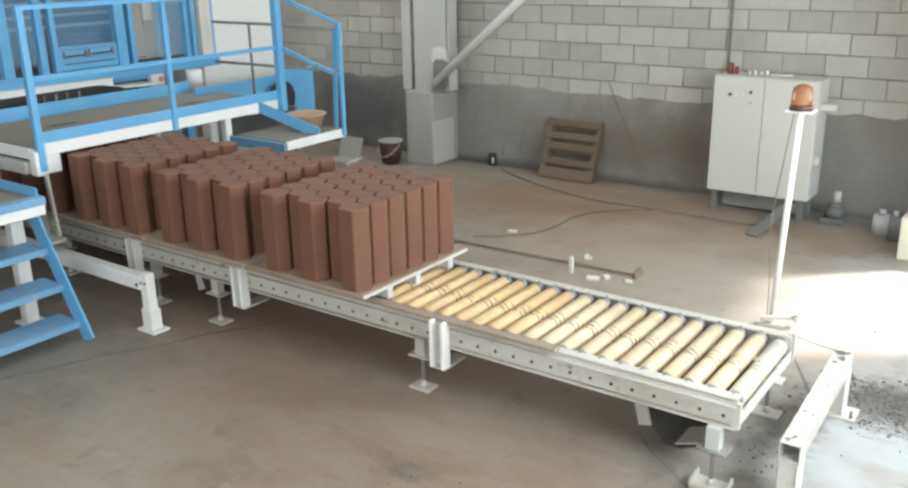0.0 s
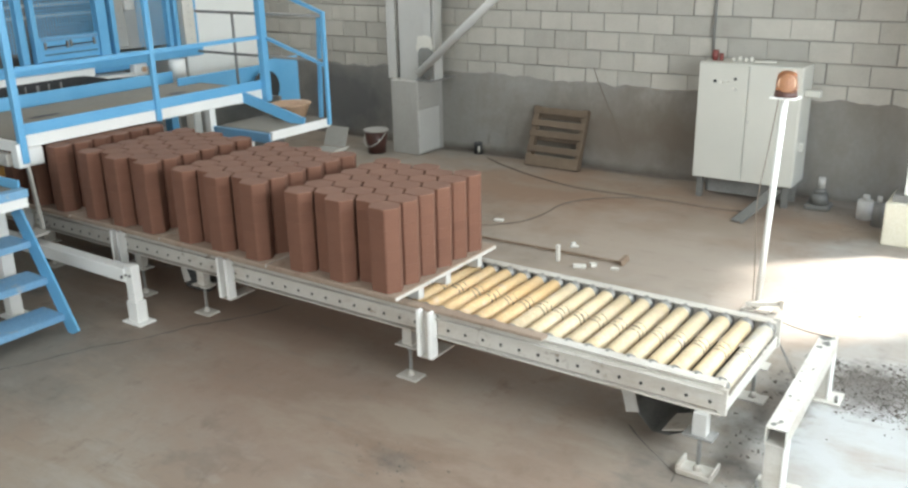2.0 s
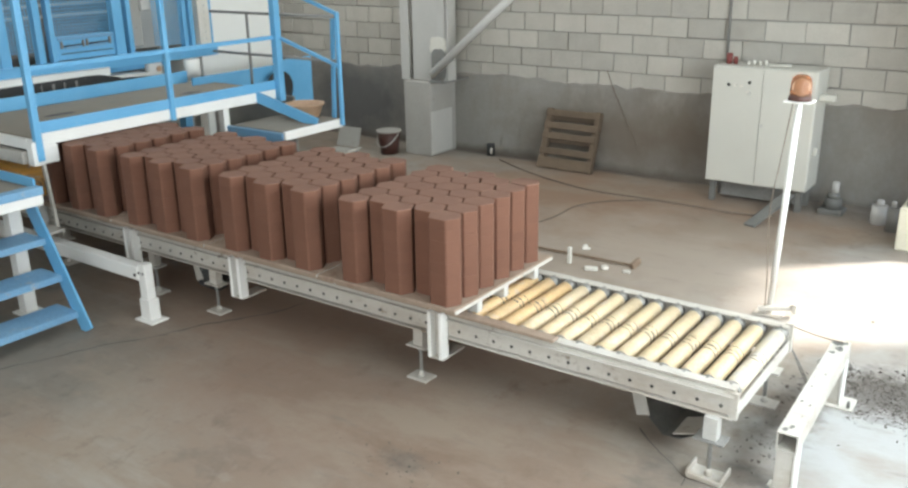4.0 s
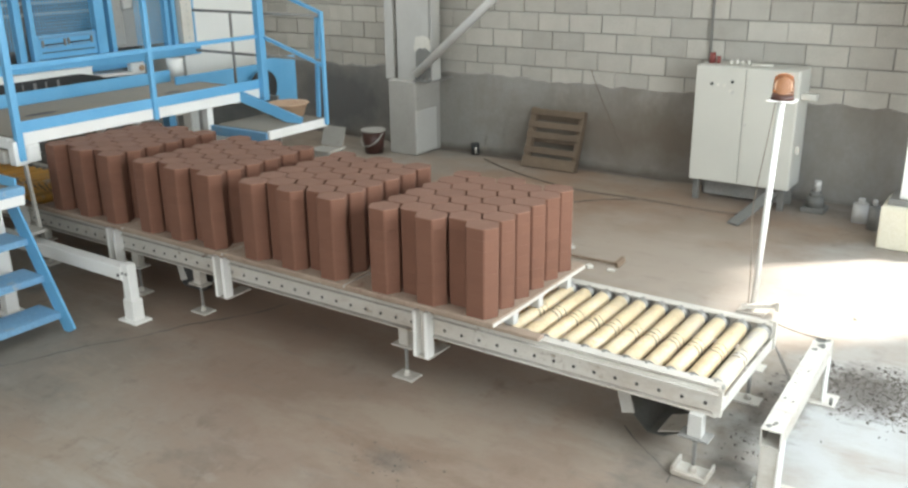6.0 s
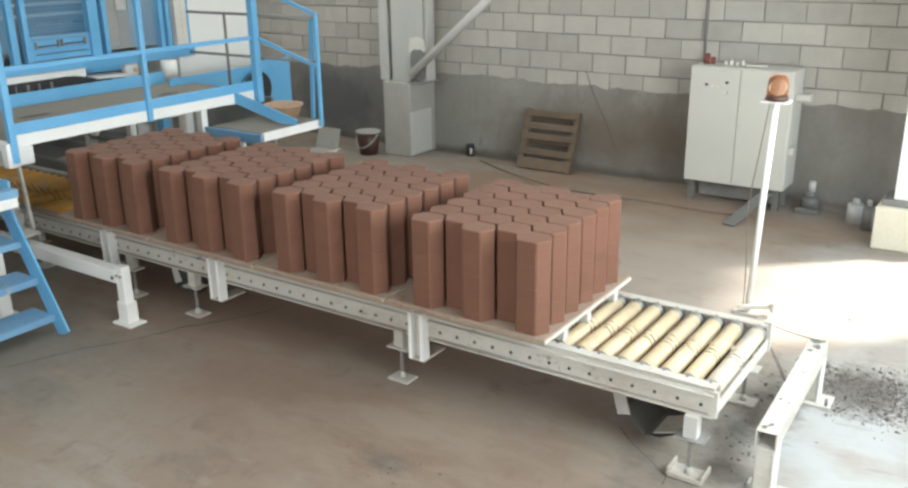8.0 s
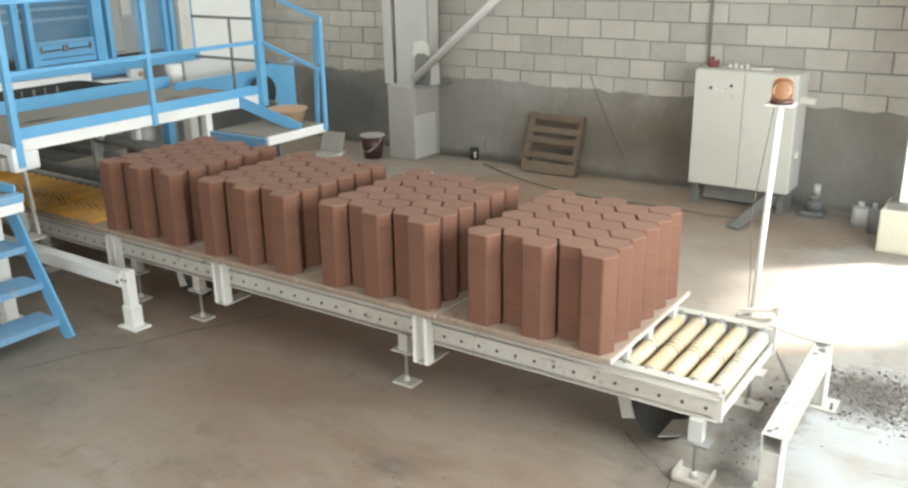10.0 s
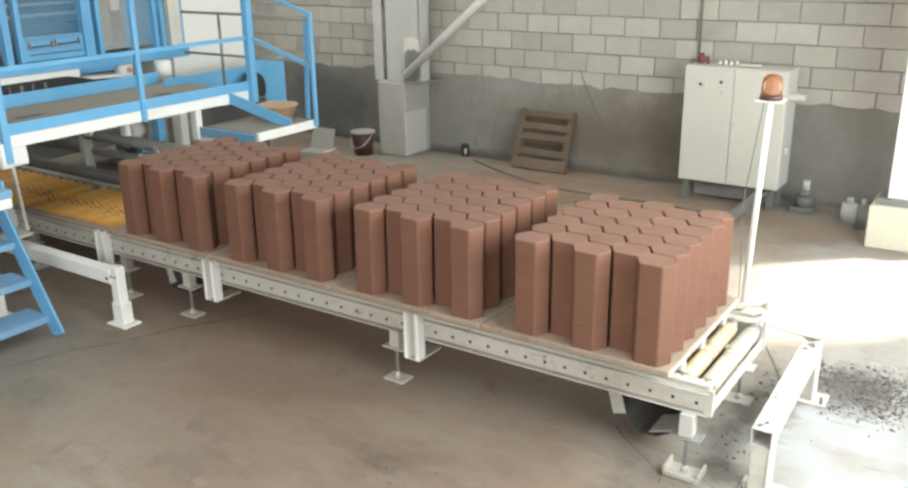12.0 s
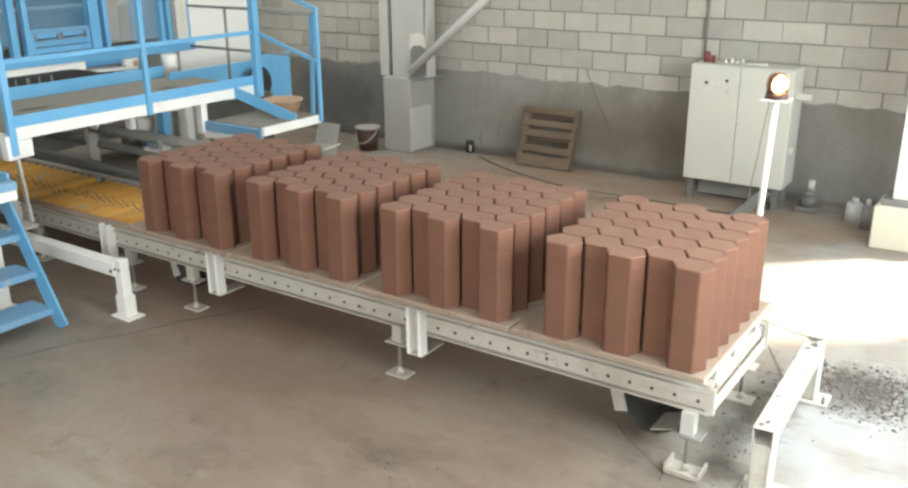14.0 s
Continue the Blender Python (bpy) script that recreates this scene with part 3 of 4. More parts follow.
def joint_bracket(c, x, y=NEAR):
    for dx in (-0.05, 0.03):
        part("joint_plate", b_box(x + dx, x + dx + 0.022, y - 0.075, y - 0.004, 0.215, 0.505, bevel=0.003), WHITE, c)
    part("joint_web", b_box(x - 0.028, x + 0.03, y - 0.02, y - 0.006, 0.22, 0.495), RAIL, c)
    part("joint_angle", b_box(x - 0.05, x + 0.052, y - 0.06, y + 0.16, 0.205, 0.217, bevel=0.002), RAIL, c)


for c, x in zip(SECTIONS[1:], JOINTS[1:-1]):
    joint_bracket(c, x)
last = SECTIONS[0]
part("end_plate", b_box(-1.102, -1.095, NEAR + 0.01, FAR - 0.01, 0.335, 0.40), RAIL, last)
part("end_angle", b_box(-1.125, -1.085, NEAR - 0.008, NEAR + 0.02, 0.335, 0.47), RAIL, last)
part("end_angle", b_box(-1.125, -1.085, FAR - 0.02, FAR + 0.008, 0.335, 0.50), RAIL, last)
part("guide_strip", b_box(-3.6, -2.06, NEAR - 0.034, NEAR + 0.03, 0.4905, 0.512, bevel=0.003), BOARD, SECTIONS[1], "dusty flat guide strip")
part("guide_strip", b_box(-6.85, -3.62, NEAR - 0.034, NEAR + 0.03, 0.4905, 0.512, bevel=0.003), BOARD, SECTIONS[2], "dusty flat guide strip")

# ---- drive guard under the conveyor end ----
guard = thing("drive_guard", (-1.42, 4.0, 0.05), "bent dark sheet guard hanging under the conveyor end", "guard")
bm = fresh()
prof = [(-1.66, 0.335), (-1.58, 0.20), (-1.47, 0.095), (-1.38, 0.10), (-1.27, 0.16), (-1.22, 0.335)]
rings = [[bm.verts.new((x, y, z)) for x, z in prof] for y in (3.84, 4.55)]
for a, b, c2, d in zip(rings[0], rings[0][1:], rings[1][1:], rings[1]):
    bm.faces.new((a, b, c2, d))
bm.faces.new(rings[1])
bmesh.ops.solidify(bm, geom=bm.faces, thickness=0.006)
part("trough", bm, PUMP_GREY, guard)
part("flap", b_bar((-1.61, 3.83, 0.31), (-1.575, 3.83, 0.18), 0.006, 0.07, up=(1, 0, 0.3), bevel=0.002), CONCRETE, guard, "dusty pale side flap")
part("inner_sheet", b_bar((-1.24, 3.95, 0.17), (-1.42, 3.95, 0.11), 0.20, 0.006, up=(0.3, 0, 1)), RAIL, guard, "dusty pale inner sheet")

# motor under the middle sections
motor = thing("drive_motor", (-5.05, 4.15, 0.0), "dark gear motor under the conveyor", "motor")
part("motor_body", b_rod((-5.05, 3.98, 0.2), (-5.05, 4.4, 0.2), 0.11, 20), DARK, motor)
part("gearbox", b_box(-5.17, -4.93, 3.9, 4.0, 0.09, 0.31, bevel=0.02), RUBBER, motor)
part("mounting_plate", b_box(-5.2, -4.9, 3.92, 4.4, 0.305, 0.33), STEEL, motor)
part("mounting_strut", b_bar((-5.16, 3.9, 0.31), (-5.10, 3.88, 0.16), 0.05, 0.012), RAIL, motor)
part("mounting_strut", b_bar((-4.92, 3.9, 0.31), (-4.90, 3.88, 0.14), 0.05, 0.012), RAIL, motor)

# ---- stop beam at the conveyor end ----
stop = thing("stop_beam", (-0.835, 4.33, 0), "worn white square steel stop beam on two legs", "stop beam")
bm = fresh()
x0, x1, y0, y1, z0, z1 = -0.885, -0.79, 3.75, 4.92, 0.255, 0.35
for a in ((x0, x1, y0, y1, z1 - 0.006, z1), (x0, x1, y0, y1, z0, z0 + 0.006), (x0, x0 + 0.006, y0, y1, z0 + 0.006, z1 - 0.006), (x1 - 0.006, x1, y0, y1, z0 + 0.006, z1 - 0.006)):
    box(bm, *a)
part("tube", bm, RAIL, stop)
part("tube_shadow_plug", b_box(x0 + 0.006, x1 - 0.006, y0 + 0.16, y0 + 0.165, z0 + 0.006, z1 - 0.006), STEEL, stop)
for y in (3.80, 4.85):
    l = part("leg", b_box(-0.882, -0.80, y - 0.04, y + 0.04, 0.014, 0.255, bevel=0.004), RAIL, stop)
    part("leg_flange", b_box(-0.80, -0.788, y - 0.05, y + 0.05, 0.012, 0.262, bevel=0.003), WHITE, l)
    part("foot_plate", b_box(-0.92, -0.72, y - 0.08, y + 0.08, 0, 0.013, bevel=0.003), RAIL, l)
    for dx in (-0.9, -0.745):
        part("anchor_bolt", b_rod((dx, y - 0.055, 0.013), (dx, y - 0.055, 0.055), 0.009, 8), STEEL, l)
rnd = random.Random(5)
for i in range(9):
    y = rnd.uniform(3.78, 4.85)
    x = rnd.uniform(-0.87, -0.81)
    part("chipped_patch", b_rod((x, y, 0.3495), (x, y + 0.002, 0.3508), rnd.uniform(0.003, 0.007), 7), STEEL, stop)

for x, y, r in ((-0.85, 4.87, 0.032), (-0.83, 4.80, 0.026), (-0.855, 4.74, 0.018), (-0.815, 4.89, 0.022), (-0.86, 3.79, 0.016), (-0.835, 3.83, 0.012), (-0.86, 4.1, 0.010)):
    bm = fresh()
    bm.faces.new([bm.verts.new((x + math.cos(k * 0.5236) * r * rnd.uniform(0.5, 1.1), y + math.sin(k * 0.5236) * r * 1.4 * rnd.uniform(0.5, 1.1), 0.3512)) for k in range(12)])
    part("grease_patch", bm, PUMP_GREY, stop)
stop.rotation_euler.z = radians(1.7)
stop.location.x -= 0.024

# ---- low side beam in front of the conveyor ----
side = thing("side_beam", (-5.05, 3.42, 0), "dusty white box beam on a short bolted post", "beam")
part("beam", b_box(-9.2, -5.075, 3.37, 3.46, 0.30, 0.40, bevel=0.006), WHITE, side)
part("beam_end", b_rod((-5.10, 3.368, 0.34), (-5.10, 3.362, 0.34), 0.012, 10), DARK, side)
part("post", b_box(-5.085, -5.005, 3.38, 3.45, 0.15, 0.425, bevel=0.005), WHITE, side)
part("post_sleeve", b_box(-5.098, -4.99, 3.372, 3.458, 0.014, 0.165, bevel=0.004), WHITE, side)
part("base_plate", b_box(-5.14, -4.945, 3.345, 3.485, 0, 0.014, bevel=0.003), WHITE, side)
for x in (-5.06, -5.02):
    part("post_bolt", b_rod((x, 3.377, 0.36), (x, 3.368, 0.36), 0.010, 8), STEEL, side)

side.location.x -= 0.065
side.location.y += 0.022

# ---- blue stairs ----
stairs = thing("stairs", (-5.6, 2.6, 0), "blue painted steel stairs with dusty treads", "stairs")
for y in (2.0, 3.065):
    st = part("stringer", b_bar((-5.27, y, -0.02 + 0.03), (-5.80, y, 0.93), 0.012, 0.13, up=(0.5, 0, 0.3), bevel=0.002), BLUE, stairs)
for x, z in ((-5.36, 0.135), (-5.49, 0.375), (-5.62, 0.615)):
    tr = fresh()
    box(tr, x - 0.24, x + 0.01, 2.006, 3.06, z - 0.012, z, bevel=0.003)
    box(tr, x - 0.002, x + 0.010, 2.006, 3.06, z - 0.045, z - 0.012)
    part("tread", tr, BLUE_DIM, stairs)
stairs.location.x -= 0.035
landing = thing("stair_landing", (-6.2, 2.6, 0), "dusty landing with blue and white steel edge on white legs", "landing")
part("landing_plate", b_box(-6.9, -5.66, 1.6, 3.06, 0.945, 0.965), DECK, landing)
part("edge_beam", b_box(-5.66, -5.60, 1.6, 3.07, 0.86, 0.93, bevel=0.004), WHITE, landing)
part("toe_edge", b_box(-5.675, -5.59, 1.6, 3.075, 0.931, 0.985, bevel=0.003), BLUE_DIM, landing)
part("toe_edge", b_box(-6.9, -5.68, 3.062, 3.078, 0.89, 1.03, bevel=0.003), BLUE, landing)
for x, y in ((-5.98, 3.03), (-6.4, 2.9), (-5.98, 2.2), (-6.8, 3.03)):
    l = part("leg", b_box(x - 0.045, x + 0.045, y - 0.045, y + 0.045, 0.012, 0.945, bevel=0.004), WHITE, landing)
    part("foot_plate", b_box(x - 0.08, x + 0.08, y - 0.08, y + 0.08, 0, 0.012), WHITE, l)

# ---- operator platform ----
PX = -6.67
plat = thing("operator_platform", (-7.3, 5.0, 0), "blue and white steel operator platform with handrails", "platform")
part("deck_plate", b_box(-8.0, PX - 0.02, 3.66, 6.34, 1.075, 1.09), DECK, plat)
part("edge_beam", b_box(PX - 0.06, PX, 3.70, 6.26, 1.012, 1.108, bevel=0.004), WHITE, plat)
part("edge_beam", b_box(-9.5, PX - 0.06, 3.63, 3.70, 0.99, 1.075, bevel=0.004), WHITE, plat)
part("lower_beam", b_box(-9.5, PX - 0.1, 3.60, 3.66, 0.87, 0.97, bevel=0.004), RAIL, plat)
part("toe_board", b_box(PX - 0.008, PX + 0.004, 3.68, 6.26, 1.11, 1.20, bevel=0.002), BLUE, plat)
part("toe_board", b_box(-7.99, -7.97, 3.9, 6.2, 1.09, 1.21, bevel=0.002), BLUE, plat)
part("toe_board", b_box(-7.72, -7.70, 6.05, 7.76, 0.92, 1.17, bevel=0.002), BLUE, plat)
part("side_panel", b_box(-7.68, -7.66, 7.25, 7.78, 0.60, 1.22, bevel=0.002), BLUE, plat)
part("corner_bracket", b_box(PX - 0.09, PX + 0.01, 3.70, 3.85, 0.865, 1.01, bevel=0.01), WHITE, plat)
part("corner_bracket", b_box(PX - 0.06, PX + 0.03, 3.62, 3.70, 0.865, 1.06, bevel=0.006), WHITE, plat)
for y, z0, z1, w in ((3.68, 0.90, 2.16, 0.055), (4.975, 1.01, 2.16, 0.045), (6.28, 0.99, 2.6, 0.075)):
    part("rail_post", b_box(PX - 0.01, PX - 0.01 + w, y - w / 2, y + w / 2, z0, z1, bevel=0.004), BLUE, plat)
part("handrail", b_bar((PX + 0.01, 3.66, 2.15), (PX + 0.01, 6.25, 2.15), 0.04, 0.04, bevel=0.004), BLUE, plat)
part("mid_rail", b_bar((PX + 0.01, 3.70, 1.62), (PX + 0.01, 6.25, 1.62), 0.035, 0.035, bevel=0.004), BLUE, plat)
part("support_bar", b_bar((-6.66, 3.70, 0.87), (-6.605, 3.70, 0.36), 0.035, 0.02, up=(0, 1, 0)), RAIL, plat)
part("support_shoe", b_box(-6.72, -6.50, 3.55, 3.70, 0.34, 0.36), RAIL, plat)
for y in (5.3, 6.0):
    part("cross_beam", b_box(-8.0, PX - 0.06, y - 0.04, y + 0.04, 0.99, 1.075), RAIL, plat)
# lower step at the far end, with its rail
step = thing("access_step", (-6.3, 6.0, 0), "lower steel step with white edge and blue handrail", "step")
part("step_plate", b_box(-6.66, -5.97, 5.66, 6.44, 0.835, 0.85), DECK, step)
part("step_edge", b_box(-5.97, -5.94, 5.64, 6.42, 0.775, 0.855, bevel=0.004), WHITE, step)
part("side_beam", b_box(-6.72, -5.97, 5.625, 5.66, 0.75, 0.84, bevel=0.003), BLUE_DIM, step)
part("bracket", b_box(-6.80, -6.72, 5.60, 5.67, 0.72, 1.0, bevel=0.004), WHITE, step)
part("lower_plate", b_box(-6.72, -6.2, 5.62, 5.655, 0.685, 0.745), WHITE, step)
part("stringer", b_bar((-6.69, 5.99, 1.075), (-5.98, 6.10, 0.855), 0.02, 0.10, bevel=0.003), BLUE, step)
part("corner_post", b_box(-5.93, -5.895, 6.365, 6.40, 0.80, 1.875, bevel=0.004), BLUE, step)
part("rear_post", b_bar((-6.07, 6.44, 0.85), (-5.985, 6.40, 1.83), 0.03, 0.03, up=(0, 1, 0), bevel=0.003), BLUE, step)
part("slanted_rail", b_bar((-6.64, 6.30, 2.12), (-5.91, 6.38, 1.86), 0.028, 0.028, bevel=0.004), BLUE, step)
part("slanted_rail", b_bar((-6.64, 6.30, 1.62), (-5.91, 6.38, 1.37), 0.028, 0.028, bevel=0.004), BLUE, step)
for z in (1.83, 1.415):
    part("rear_rail", b_rod((-7.72, 6.385, z), (-5.91, 6.385, z), 0.014, 10), STEEL, step)
part("rear_rail_post", b_rod((-7.16, 6.385, 1.09), (-7.16, 6.385, 1.83), 0.014, 10), STEEL, step)
part("guard_disc", b_rod((-7.60, 7.18, 0.92), (-7.58, 7.18, 0.92), 0.2, 24), RUBBER, step)


def basin():
    bm = fresh()
    prof = [(0.0, 0.0), (0.135, 0.0), (0.15, 0.012), (0.185, 0.115), (0.205, 0.125), (0.205, 0.135), (0.18, 0.135), (0.145, 0.02), (0.0, 0.012)]
    n = 28
    rings = [[bm.verts.new((r * math.cos(6.2832 * k / n), r * math.sin(6.2832 * k / n), z)) for k in range(n)] if r else [bm.verts.new((0, 0, z))] for r, z in prof]
    for a, b in zip(rings, rings[1:]):
        for k in range(n):
            f = [a[k % len(a)], a[(k + 1) % len(a)], b[(k + 1) % len(b)], b[k % len(b)]]
            f = list(dict.fromkeys(f))
            bm.faces.new(f).smooth = True
    return bm


ob = tagged(new("basin", mesh_of("basin", basin(), CLAY)), "shallow tan plastic basin standing on the step", "basin")
ob.location = (-6.36, 6.32, 0.85)


def resized(top, k, about=Vector((0, 0, 2.5))):
    """The same thing, smaller by k and as much nearer to the point about."""
    top.location = about + (top.location - about) * k
    for o in (top, *top.children_recursive):
        if o.type == "MESH":
            o.data.transform(Matrix.Scale(k, 4))
    return top


for o in (plat, step, ob):
    resized(o, 0.935)
for x, y in ((-7.5, 3.36), (-8.7, 3.36), (-7.5, 5.95), (-6.5, 5.4)):
    part("leg", b_box(x - 0.045, x + 0.045, y - 0.045, y + 0.045, 0, 1.09), RAIL, plat)



def puddle(x, y, z, long, wide, seed):
    rnd = random.Random(seed)
    bm = fresh()
    bm.faces.new([bm.verts.new((x + math.cos(k * 0.3927) * wide * rnd.uniform(0.7, 1.1), y + math.sin(k * 0.3927) * long * rnd.uniform(0.7, 1.1), z)) for k in range(16)])
    return bm


for x, y, long, seed in ((-6.93, 4.06, 0.17, 1), (-6.86, 5.35, 0.13, 2)):
    part("oil_stain", puddle(x, y, 1.1835, long, 0.05, seed), DARK, plat, "dark oil stain on the deck")

# ---- block press behind the platform ----
press = thing("block_press", (-8.6, 5.6, 0), "blue painted block press with wire mesh guards", "machine")
MX = -8.0
part("lower_beam", b_box(MX - 0.10, MX, 4.0, 6.68, 1.335, 1.455, bevel=0.004), BLUE, press)
part("beam_lip", b_box(MX - 0.01, MX + 0.03, 4.0, 6.68, 1.44, 1.465, bevel=0.003), BLUE, press)
for y, w in ((4.27, 0.10), (4.62, 0.07), (4.75, 0.05), (5.47, 0.11), (5.60, 0.05), (6.28, 0.05), (6.37, 0.05), (6.62, 0.04)):
    part("frame_post", b_box(MX - 0.09, MX - 0.01, y - w / 2, y + w / 2, 1.455, 2.7, bevel=0.004), BLUE, press)


def mesh_screen(y0, y1, z0, z1, x):
    bm = fresh()
    y = y0
    while y <= y1:
        bar(bm, (x, y, z0), (x, y, z1), 0.005, 0.005, up=(1, 0, 0))
        y += 0.03
    z = z0
    while z <= z1:
        bar(bm, (x + 0.004, y0, z), (x + 0.004, y1, z), 0.005, 0.005)
        z += 0.03
    return bm


for a in ((4.78, 5.41, 1.70, 2.5), (4.32, 4.58, 1.58, 2.5), (5.90, 6.25, 1.50, 2.5)):
    part("mesh_guard", mesh_screen(*a, MX - 0.04), BLUE, press, "wire mesh guard")
part("panel", b_box(MX - 0.06, MX - 0.03, 4.78, 5.41, 1.47, 1.69, bevel=0.004), BLUE, press)
part("inner_panel", b_box(MX - 0.35, MX - 0.33, 4.3, 5.45, 1.5, 1.78, bevel=0.004), STEEL, press)
for k in range(5):
    part("inner_bar", b_box(MX - 0.44, MX - 0.40, 4.3, 6.3, 1.84 + 0.11 * k, 1.87 + 0.11 * k, bevel=0.004), GALV, press)
for y0, y1, z in ((4.83, 5.06, 1.60), (5.10, 5.35, 1.605)):
    part("panel_pipe", b_rod((MX - 0.018, y0, z), (MX - 0.018, y1, z + 0.004), 0.007, 8), DARK, press)
    for y in (y0, y1):
        part("pipe_fitting", b_box(MX - 0.03, MX - 0.008, y - 0.010, y + 0.010, z - 0.02, z + 0.045, bevel=0.003), STEEL, press)
    part("panel_bracket", b_box(MX - 0.034, MX - 0.022, y0 + 0.04, y1 - 0.04, z - 0.03, z - 0.012), BLUE_DIM, press)
part("panel_seam", b_box(MX - 0.034, MX - 0.0285, 4.82, 5.38, 1.523, 1.533), DARK, press)
part("panel_strip", b_box(MX - 0.032, MX - 0.022, 4.80, 5.40, 1.655, 1.685, bevel=0.003), BLUE_DIM, press)
part("rear_panel", b_box(MX - 0.32, MX - 0.28, 5.62, 6.60, 1.46, 2.6, bevel=0.004), GALV, press, "dusty pale rear panel")
part("mould_head", b_box(MX - 0.9, MX - 0.5, 4.3, 6.3, 1.75, 2.45, bevel=0.02), STEEL, press)
part("core", b_box(MX - 1.6, MX - 0.95, 4.1, 6.6, 0.3, 2.9, bevel=0.02), STEEL, press, "dark press body")
part("actuator", b_box(MX - 0.25, MX - 0.12, 5.66, 5.82, 1.50, 2.5, bevel=0.01), CONCRETE, press)
part("actuator_box", b_box(MX - 0.2, MX - 0.08, 5.80, 5.92, 1.86, 2.2, bevel=0.01), GALV, press)
part("white_hopper", b_bar((MX + 0.05, 3.9, 1.338), (MX + 0.05, 5.25, 1.325), 0.05, 0.075, bevel=0.006), WHITE, press)
# dark sheet added in the outline of the dark hollow below the hopper
bm = fresh()
for x in (MX + 0.085, MX + 0.097):
    bm.faces.new([bm.verts.new((x, y, z)) for y, z in ((3.9, 1.14), (3.9, 1.31), (4.77, 1.312), (5.0, 1.314), (5.12, 1.307), (5.28, 1.272), (5.38, 1.24), (5.43, 1.215), (5.43, 1.14))])
bm.verts.ensure_lookup_table()
for k in range(9):
    bm.faces.new([bm.verts[i] for i in (k, (k + 1) % 9, 9 + (k + 1) % 9, 9 + k)])
skirt = part("rubber_skirt", bm, RUBBER, press, "flat dark sheet filling the dark hollow under the hopper")
for y, w in ((4.40, 0.02), (4.49, 0.012), (4.60, 0.03), (4.72, 0.016), (4.84, 0.024)):
    part("dust_streak", b_box(MX + 0.097, MX + 0.099, y, y + w, 1.20, 1.285), STEEL, skirt)
part("hopper_spout", b_bar((MX - 0.08, 5.3, 1.255), (MX - 0.08, 5.75, 1.235), 0.2, 0.03, bevel=0.004), WHITE, press)
for k in range(7):
    part("skirt_bolt", b_rod((MX - 0.162, 4.1 + 0.2 * k, 1.15), (MX - 0.145, 4.1 + 0.2 * k, 1.15), 0.02, 10), GALV, press)
part("hopper_skirt", b_box(MX - 0.3, MX - 0.16, 3.9, 5.7, 1.09, 1.24), DARK, press)
part("blue_skirt", b_box(MX - 0.15, MX - 0.12, 5.2, 6.1, 1.28, 1.335), BLUE, press)
part("valve", b_box(MX - 0.12, MX - 0.04, 5.78, 5.95, 1.20, 1.33, bevel=0.012), WHITE, press)
part("valve_dial", b_rod((MX - 0.04, 5.90, 1.265), (MX - 0.03, 5.90, 1.265), 0.03, 16), CLAY, press)
part("tank", b_rod((MX + 0.10, 6.22, 1.09), (MX + 0.10, 6.22, 1.335), 0.085, 20), WHITE, press, "white canister")
part("hinge_strip", b_box(MX - 0.02, MX + 0.005, 6.45, 6.60, 1.46, 2.6, bevel=0.004), PAPER, press)
for k in range(14):
    part("strip_hole", b_rod((MX + 0.005, 6.53, 1.52 + 0.07 * k), (MX + 0.008, 6.53, 1.52 + 0.07 * k), 0.009, 8), GALV, press)

cab = thing("white_enclosure", (-8.2, 7.1, 0), "tall plain white sheet-metal enclosure beside the press", "enclosure")
part("body", b_box(-8.75, -8.02, 6.46, 7.62, 0.05, 2.8, bevel=0.01), WHITE_PANEL, cab)
part("plinth", b_box(-8.75, -8.04, 6.48, 7.6, 0, 0.05), STEEL, cab)

# pipes and frames under the platform
under = thing("transfer_frame", (-7.2, 5.3, 0), "grey greasy steel transfer frame behind the conveyor", "machine frame")
part("long_tube", b_rod((-9.6, 5.05, 0.78), (-5.75, 5.05, 0.78), 0.05, 14), STEEL, under)
part("long_tube", b_rod((-9.6, 5.12, 0.60), (-5.6, 5.12, 0.60), 0.045, 14), STEEL, under)
part("long_beam", b_box(-9.6, -5.5, 4.78, 4.86, 0.42, 0.53, bevel=0.004), STEEL, under)
part("end_cap_plate", b_box(-6.85, -6.50, 5.0, 5.18, 0.66, 0.69, bevel=0.004), WHITE, under)
for x in (-8.9, -7.7, -6.6, -5.7):
    part("upright", b_box(x - 0.03, x + 0.03, 5.0, 5.1, 0, 0.78, bevel=0.003), GALV, under)
part("clamp", b_box(-7.62, -7.5, 4.98, 5.10, 0.78, 0.95, bevel=0.015), WHITE, under)
gear = part("gear_unit", b_rod((-7.10, 5.08, 0.86), (-7.10, 5.26, 0.86), 0.11, 18), GALV, under)
part("gear_face", b_box(-7.12, -7.02, 5.03, 5.09, 0.72, 0.94, bevel=0.015), WHITE, gear)
part("blue_upright", b_box(-6.86, -6.76, 5.19, 5.27, 0.55, 1.05, bevel=0.004), BLUE, under)
part("blue_upright", b_box(-7.9, -7.8, 5.75, 5.85, 0.1, 1.0, bevel=0.004), BLUE_DIM, under)
part("back_sheet", b_box(-9.6, -6.9, 6.7, 6.73, 0.05, 0.95), STEEL, under)

